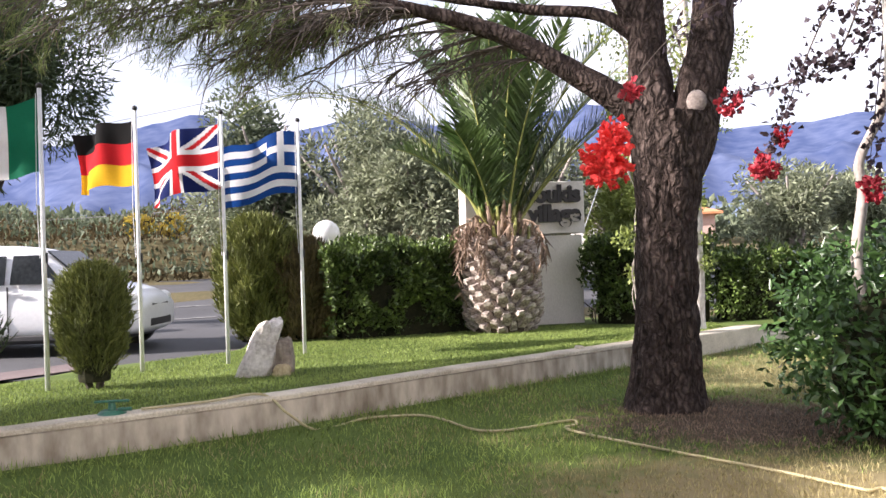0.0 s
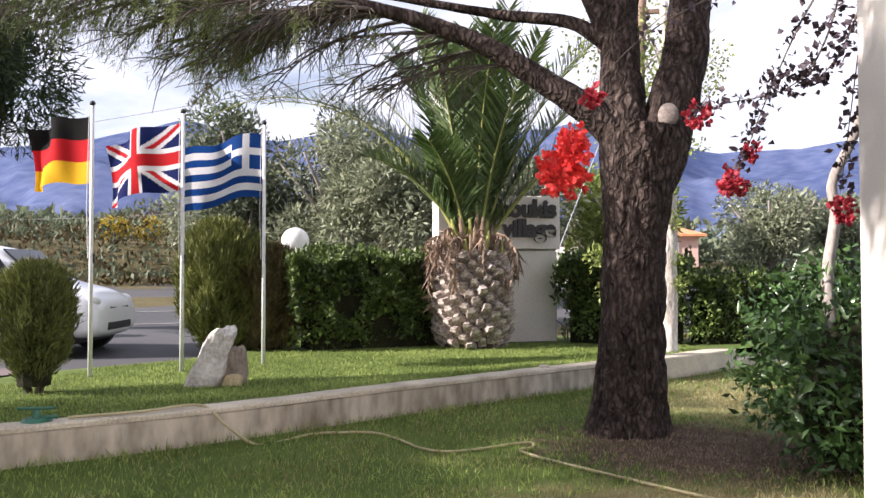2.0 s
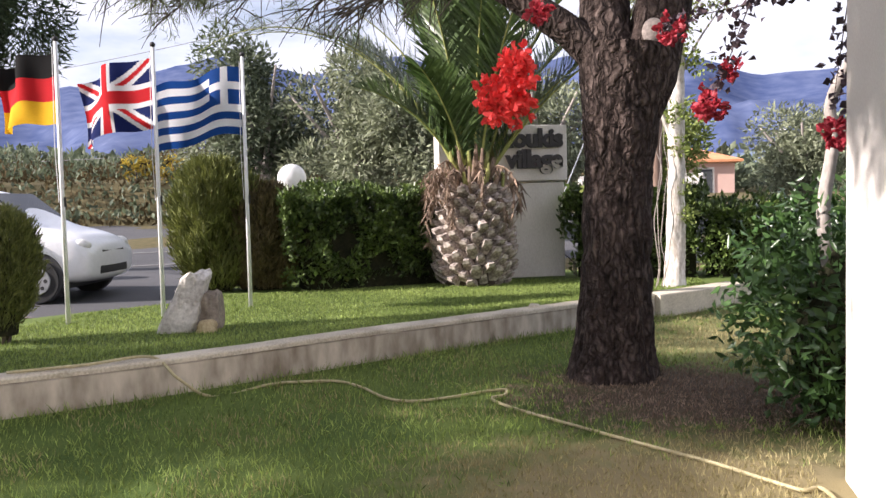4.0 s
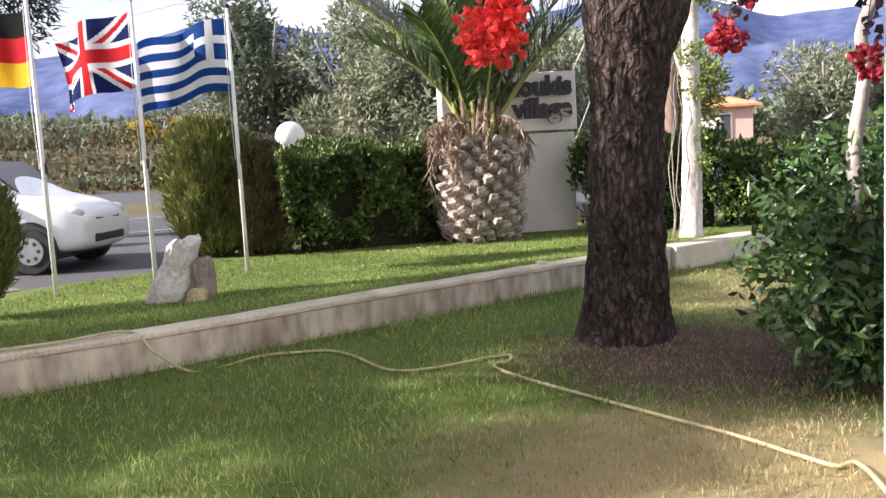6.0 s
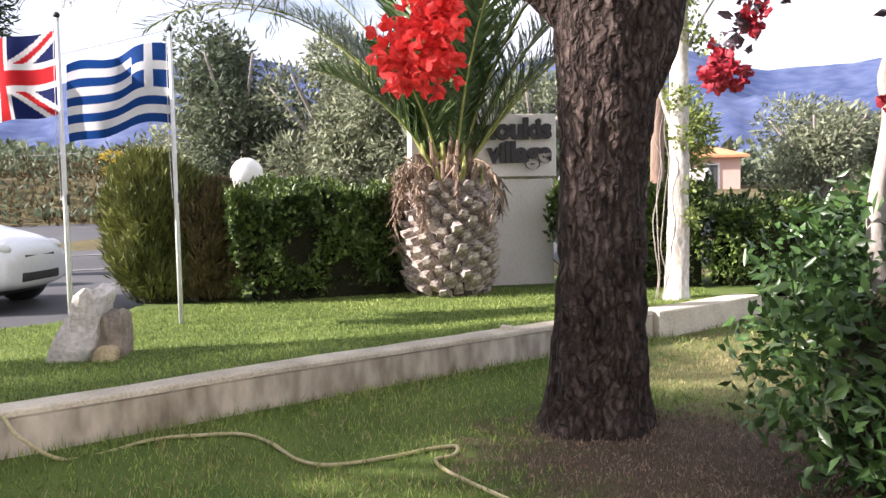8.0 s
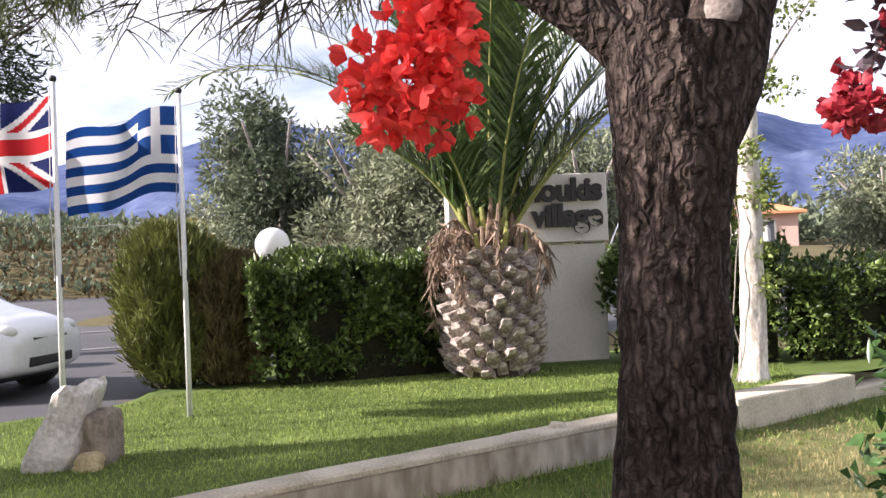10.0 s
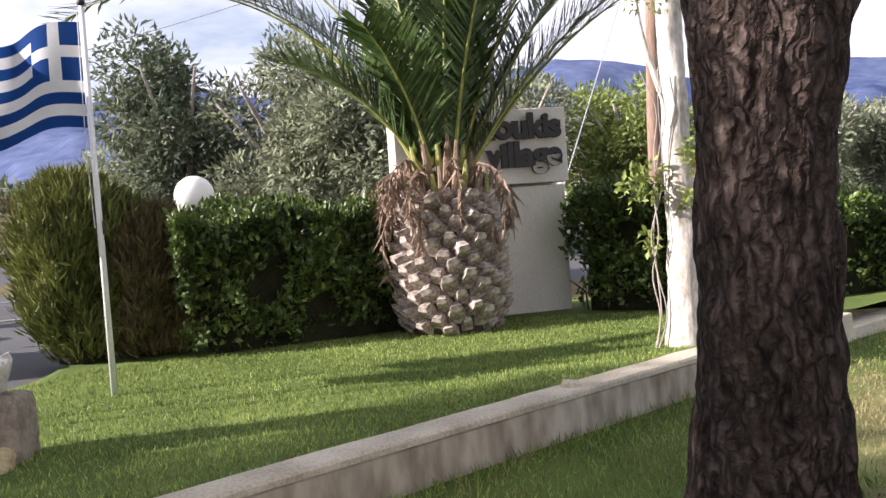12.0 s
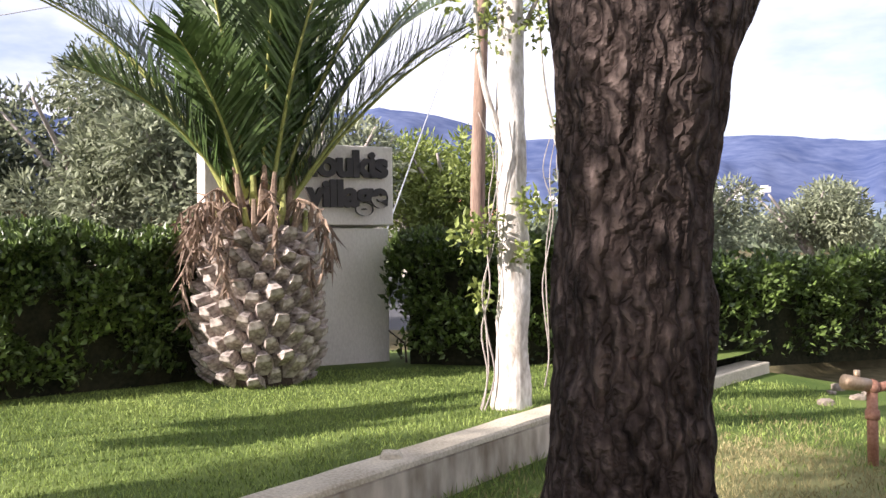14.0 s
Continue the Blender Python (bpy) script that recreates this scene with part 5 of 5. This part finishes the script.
    part("number_plate", box_bm((0, -1.835, 0.58), (0.52, 0.02, 0.11), 0.004), M["plate"], c, "white number plate")
    part("plate_bars", box_bm((0, -1.848, 0.58), (0.40, 0.008, 0.045), 0.001), M["trimblack"], c)
    part("tailgate_badge", ball_bm((0, -1.80, 0.80), 0.05, 12, 8, (1, 0.3, 1)), M["rim"], c)
    part("wiper", box_bm((0.12, -1.72, 1.04), (0.40, 0.02, 0.02), 0.004, 0.1), M["trimblack"], c)
    return c


small_car(-7.25, 10.06, radians(-78), "small white hatchback car on the asphalt road")


# ---- trees beyond the road ----
def far_tree(x, y, z, h, r, seed, mat, label, n=6500, name="olive_tree", leaf=(0.22, 0.07), crown_at=0.55, lumps=14, flat=0.8, bark="grey_bark"):
    rg = rnd(seed)
    t = thing(name, label, "tree", (x, y, z))
    limbs = [tube(smooth_path([(0, 0, -0.2), (0.1, 0, h * 0.2), (-0.05, 0.05, h * 0.42)], 12), [0.20, 0.15, 0.11], 8, 0.1, rg)]
    for k in range(6):
        a = k * 1.05 + rg.uniform(0, 0.5)
        limbs.append(tube(smooth_path([(0, 0, h * rg.uniform(0.15, 0.38)), (r * 0.35 * math.cos(a), r * 0.35 * math.sin(a), h * 0.52), (r * 0.7 * math.cos(a), r * 0.7 * math.sin(a), h * 0.74)], 10), [0.10, 0.03], 6))
    put("trunk", mesh_of(name + "_trunk", *merge(limbs), M[bark], smooth=True), t)
    p, o = crown_points(n, (0, 0, h * crown_at), (r, r, h * (1 - crown_at) * 1.0 / flat * 0.8), rg, lumps, 0.35, 0.42)
    put("crown", leaf_mesh(name + "_leaves", p, o, leaf[0], leaf[1], M[mat], rg, 0.8), t)
    return t


far_tree(-8.6, 22.0, 0.75, 6.0, 1.9, 101, "olive_dark", "tall dark olive tree beyond the road", crown_at=0.58, n=9000)
far_tree(-10.6, 24.5, 0.9, 5.2, 2.2, 102, "olive", "grey-green olive tree beyond the road", n=8000)
far_tree(-5.6, 21.5, 0.7, 5.0, 2.6, 103, "olive", "broad silvery olive tree beyond the hedge", n=12000)
far_tree(-3.2, 20.5, 0.7, 4.0, 2.2, 104, "olive", "low silvery olive tree beyond the hedge", n=9000)
far_tree(-7.2, 27.0, 1.2, 6.0, 1.6, 105, "olive_dark", "dark narrow tree beyond the road", n=5500, flat=0.6)
far_tree(-1.0, 24.0, 0.9, 4.6, 2.2, 106, "olive", "olive tree behind the sign", n=7000)
far_tree(2.0, 25.5, 0.7, 4.3, 1.7, 107, "lime_leaf", "sunlit yellow-green tree behind the sign", n=6500)
far_tree(0.8, 27.0, 0.8, 3.9, 1.3, 108, "lime_leaf", "sunlit yellow-green tree behind the sign", n=4500)
far_tree(6.6, 27.0, 0.5, 4.0, 2.0, 109, "olive", "broad olive tree behind the hedge", n=8500)
far_tree(9.4, 29.0, 0.5, 3.9, 2.2, 110, "olive", "broad olive tree behind the hedge", n=8500)
far_tree(13.5, 30.0, 0.5, 3.6, 2.2, 111, "olive", "broad olive tree behind the hedge", n=6500)
far_tree(17.5, 29.0, 0.5, 3.4, 2.4, 112, "olive", "broad olive tree behind the hedge", n=5500)
far_tree(-10.0, 12.3, 0.3, 7.0, 2.0, 113, "needle_dark", "dark pine standing beside the road", n=30000, name="conifer_tree", leaf=(0.20, 0.035), crown_at=0.68, lumps=20, bark="dark_bark")

# banks of scrub beyond the road
rng = rnd(121)
n = 42000
az_ = rng.uniform(-58, 2, n) * D
rad = rng.uniform(27.0, 58, n)
bx, by = 1 + rad * np.sin(az_), rad * np.cos(az_)
ok = (0.866 * by - 0.5 * bx) > 27.5
bx, by = bx[ok], by[ok]
hh = np.array([max(0, 0.9 + 1.2 * noise.noise((a * 0.16, b * 0.16, 2))) for a, b in zip(bx, by)]) * np.clip((0.866 * by - 0.5 * bx - 27.5) / 4, 0.2, 1)
bz = np.array([land(a, b) for a, b in zip(bx, by)]) + hh * rng.uniform(0, 1, len(bx))
half_ = len(bx) // 2
pts = np.stack([bx, by, bz], 1)
up_ = np.tile((0, 0, 1.0), (len(bx), 1))
tagged(put("dry_scrub", leaf_mesh("dry_scrub", pts[:half_], up_[:half_], 0.28, 0.09, M["bank"], rng, 0.6)), "dry brown grass and scrub on the bank", "scrub", kind="stuff")
tagged(put("green_scrub", leaf_mesh("green_scrub", pts[half_:] + np.array((0, 0, 0.25)), up_[half_:], 0.25, 0.12, M["olive_dark"], rng, 0.8)), "green bushes on the bank", "scrub", kind="stuff")
n = 45000
az_ = rng.uniform(-60, 50, n) * D
rad = rng.uniform(60, 140, n)
bx, by = rad * np.sin(az_), rad * np.cos(az_)
hh = np.array([max(0.0, 1.5 + 2.4 * noise.noise((a * 0.06, b * 0.06, 5))) for a, b in zip(bx, by)])
bz = np.array([land(a, b) for a, b in zip(bx, by)]) + hh * rng.uniform(0, 1, n)
tagged(put("far_woods", leaf_mesh("far_woods", np.stack([bx, by, bz], 1), np.tile((0, 0, 1.0), (n, 1)), 0.8, 0.5, M["olive_dark"], rng, 1.0)), "belt of distant dark green trees", "woods", kind="stuff")
for x, y in ((-16.3, 27.6), (-15.3, 28.6)):
    yb = thing("broom_bush", "yellow flowering broom bush on the bank", "shrub", (x, y, land(x, y)))
    p, o = crown_points(900, (0, 0, 0.6), (0.65, 0.65, 0.55), rng, 7, 0.4, 0.5)
    put("foliage", leaf_mesh("broom_leaves", p, o, 0.14, 0.05, M["broom"], rng, 0.7), yb)
    put("stems", mesh_of("broom_stems", *tube([(0, 0, -0.1), (0.05, 0, 0.3), (0, 0, 0.6)], [0.05, 0.03], 6), M["twig"]), yb)


# ---- houses ----
def house(x, y, z, w, d, h, rz, wall, label, roof=True, wins=()):
    hs = thing("house", label, "house", (x, y, z))
    hs.rotation_euler = (0, 0, rz)
    part("wall", box_bm((0, 0, h / 2 - 0.5), (w, d, h + 1.0), 0.03), wall, hs)
    if roof:
        bm = bmesh.new()
        o, rh = 0.45, 1.5
        lo = [bm.verts.new(p) for p in ((-w / 2 - o, -d / 2 - o, h), (w / 2 + o, -d / 2 - o, h), (w / 2 + o, d / 2 + o, h), (-w / 2 - o, d / 2 + o, h))]
        l2 = [bm.verts.new(v.co + Vector((0, 0, 0.15))) for v in lo]
        r1, r2 = bm.verts.new((-w / 2 + d / 2, 0, h + rh)), bm.verts.new((w / 2 - d / 2, 0, h + rh))
        bm.faces.new(lo[::-1])
        for i in range(4):
            bm.faces.new((lo[i], lo[(i + 1) % 4], l2[(i + 1) % 4], l2[i]))
        bm.faces.new((l2[0], l2[1], r2, r1))
        bm.faces.new((l2[1], l2[2], r2))
        bm.faces.new((l2[2], l2[3], r1, r2))
        bm.faces.new((l2[3], l2[0], r1))
        part("roof", bm, M["roof_tile"], hs, "orange tiled hipped roof")
    for wx, wz, ww, wh in wins:
        fr = part("window", box_bm((wx, -d / 2 - 0.03, wz), (ww + 0.25, 0.08, wh + 0.25), 0.02), M["whitewash"], hs, "window with white surround")
        part("pane", box_bm((wx, -d / 2 - 0.07, wz), (ww, 0.06, wh), 0.01), M["shutter"], fr)
    return hs


house(3.0, 60.0, 0.7, 9.0, 7.0, 3.0, 0.08, M["pink_house"], "distant pink house with orange tiled roof", True, ((0.8, 1.9, 0.7, 1.2), (2.6, 1.6, 1.0, 1.9), (-1.6, 1.9, 0.7, 1.2)))
house(1.9, 33.0, 0.6, 4.4, 4.0, 1.7, -0.1, M["whitewash"], "low flat white building among the trees", False, ((-1.2, 0.95, 0.6, 0.9), (0.9, 0.95, 0.6, 0.9)))

# ---- pole and wires ----
tp_ = thing("telegraph_pole", "weathered wooden telegraph pole", "pole", (1.98, 18.8, 0.3))
put("pole", mesh_of("telegraph_pole", *tube(smooth_path([(0, 0, -0.3), (0.04, 0, 2.5), (0.14, 0, 5.0), (0.22, 0, 7.4)], 20), [0.145, 0.12, 0.10], 14), M["wood_pole"], smooth=True), tp_)
part("crossarm", box_bm((0.2, 0, 6.9), (1.3, 0.09, 0.10), 0.01), M["wood_pole"], tp_)


def wire(name, a, b, sag, r, mat, label):
    a, b = np.array(a, float), np.array(b, float)
    pts = [a + (b - a) * k / 20 - np.array((0, 0, sag * 4 * (k / 20) * (1 - k / 20))) for k in range(21)]
    tagged(put(name, mesh_of(name, *tube(pts, r, 5), mat)), label, "cable")


wire("power_cable", (2.2, 18.8, 7.3), (-30.0, 30.0, 6.6), 0.5, 0.012, M["cable"], "overhead power cable above the road")
wire("power_cable", (-8.0, 26.0, 3.6), (-45.0, 38.0, 4.8), 0.5, 0.012, M["cable"], "overhead cable beyond the road")
wire("guy_wire", (0.35, 13.9, 1.3), (2.15, 18.8, 6.6), 0.0, 0.009, M["light_cable"], "thin bright stay wire of the pole")

# ---- mountains ----
def ridge(az):
    e = float(np.interp(az, [-70, -50, -43, -35.5, -27.6, -22, -16, -9, -1.7, 5.2, 8, 10.2, 14.8, 22, 29.5, 45, 70], [6, 6.8, 6.9, 8.0, 10.1, 8.9, 10.0, 8.8, 10.3, 8.8, 7.9, 7.8, 8.0, 7.6, 6.8, 6.5, 6]))
    return e + 0.35 * noise.noise((az * 0.22, 0, 0)) + 0.14 * noise.noise((az * 0.8, 3, 0))


def range_of_hills(name, r0, r1, height, mat, label, rows=26):
    V, F = [], []
    azs = np.arange(-80, 80.1, 0.8)
    for az in azs:
        top = height(az)
        for j in range(rows + 1):
            t = j / rows
            r = r0 + (r1 - r0) * t
            z = top * (t ** 1.15) + (0.16 * top * noise.noise((az * 0.16, t * 3.0, 1)) + 0.07 * top * noise.noise((az * 0.6, t * 8.0, 2))) * math.sin(math.pi * t)
            V.append((r * math.sin(az * D), r * math.cos(az * D), z - 4))
    for i in range(len(azs) - 1):
        for j in range(rows):
            a = i * (rows + 1) + j
            F.append((a, a + rows + 1, a + rows + 2, a + 1))
    tagged(put(name, mesh_of(name, V, F, mat, smooth=True)), label, "mountain", kind="structure")


range_of_hills("backdrop_mountains", 1500, 3200, lambda az: 3200 * math.tan(ridge(az) * D), M["mountain"], "mountain range with blue haze painted into its colour")
range_of_hills("backdrop_foothills", 500, 1400, lambda az: 1400 * math.tan((3.2 + 0.9 * noise.noise((az * 0.12, 9, 0))) * D), M["foothill"], "foothills with blue-green haze painted into their colour", 14)

# scattered white houses of a far village
rng = rnd(131)
V, F = [], []
for i in range(60):
    az = rng.uniform(9, 24) * D
    r = 1900 + rng.uniform(-60, 60)
    el = (3.9 + rng.normal(0, 0.3)) * D
    c = np.array((r * math.sin(az), r * math.cos(az), r * math.tan(el)))
    w, h = rng.uniform(3, 8), rng.uniform(1.5, 3)
    o = len(V)
    for dx in (-w, w):
        for dy in (-6, 6):
            for dz in (-h - 8, h):
                V.append(tuple(c + (dx, dy, dz)))
    F += [tuple(o + k for k in q) for q in ((0, 1, 3, 2), (4, 6, 7, 5), (0, 4, 5, 1), (2, 3, 7, 6), (1, 5, 7, 3), (0, 2, 6, 4))]
tagged(put("far_village", mesh_of("far_village", V, F, M["whitewash"])), "scattered pale houses on the far slope", "village", kind="stuff")


# ---- grass ----
def grass(name, n, region, height_of, mat, seed, label, h=0.04, w=0.006):
    rg = rnd(seed)
    x0, x1, y0, y1, keep = region
    P = []
    xs_, ys_ = rg.uniform(x0, x1, n), rg.uniform(y0, y1, n)
    for x, y in zip(xs_, ys_):
        if keep(x, y):
            P.append((x, y, height_of(x, y) - 0.004))
    P = np.array(P)
    tagged(put(name, leaf_mesh(name, P, np.tile((0, 0, 1.0), (len(P), 1)), h, w, mat, rg, 0.45, 0.1)), label, "grass", kind="stuff")


def on_upper(x, y):
    if x < -4.4 and y > 6.9 or x < edge_x(y) + 0.25:
        return False
    if y > 10.4 + 0.62 * (x + 3.2) and x < -0.6 or y > 12.3:
        return False
    return wall_side(x, y) > 0.13


def bare(x, y):
    k = noise.noise((x * 2.2, y * 2.2, 4)) * 0.5 + noise.noise((x * 9, y * 9, 4)) * 1.1
    return ((x - 2.05) / 1.25) ** 2 + ((y - 6.35) / 0.95) ** 2 < 1.0 + k


def dry(x, y):
    k = noise.noise((x * 1.8, y * 1.8, 6)) * 0.8 + noise.noise((x * 8, y * 8, 6)) * 1.2
    return ((x - 2.1) / 1.5) ** 2 + ((y - 4.2) / 1.1) ** 2 < 1.0 + k or ((x - 2.9) / 1.4) ** 2 + ((y - 8.6) / 1.6) ** 2 < 0.8 + k


def on_lower(x, y):
    return wall_side(x, y) < -0.13 and not bare(x, y) and not (x > 2.45 and y < 4.8)


grass("lawn_grass", 130000, (-5.2, 2.4, 4.2, 12.4, on_upper), upper_z, M["blade"], 141, "short mown green grass", 0.038)
grass("lawn_grass_lower", 95000, (-3.2, 4.6, 2.6, 12.0, lambda x, y: on_lower(x, y) and not dry(x, y)), lower_z, M["blade"], 142, "uneven green grass in dappled shade", 0.058)
grass("dry_grass", 70000, (-0.5, 4.8, 2.6, 11.0, lambda x, y: on_lower(x, y) and dry(x, y)), lower_z, M["dry_blade"], 143, "thin dry yellowed grass", 0.04)
grass("straw_grass", 26000, (-2.6, 4.4, 2.8, 11.0, lambda x, y: on_lower(x, y) and noise.noise((x * 1.3, y * 1.3, 9)) > 0.0), lower_z, M["dry_blade"], 145, "scattered straw-coloured blades among the grass", 0.06)
grass("pine_litter", 20000, (0.6, 3.5, 5.2, 7.6, bare), lower_z, M["palm_dead"], 146, "brown fallen pine litter on bare earth", 0.03, 0.007)
grass("wall_foot_grass", 26000, (-3.2, 2.0, 3.4, 9.6, lambda x, y: -0.32 < wall_side(x, y) < -0.11), lower_z, M["blade"], 144, "longer grass along the wall's foot", 0.085)
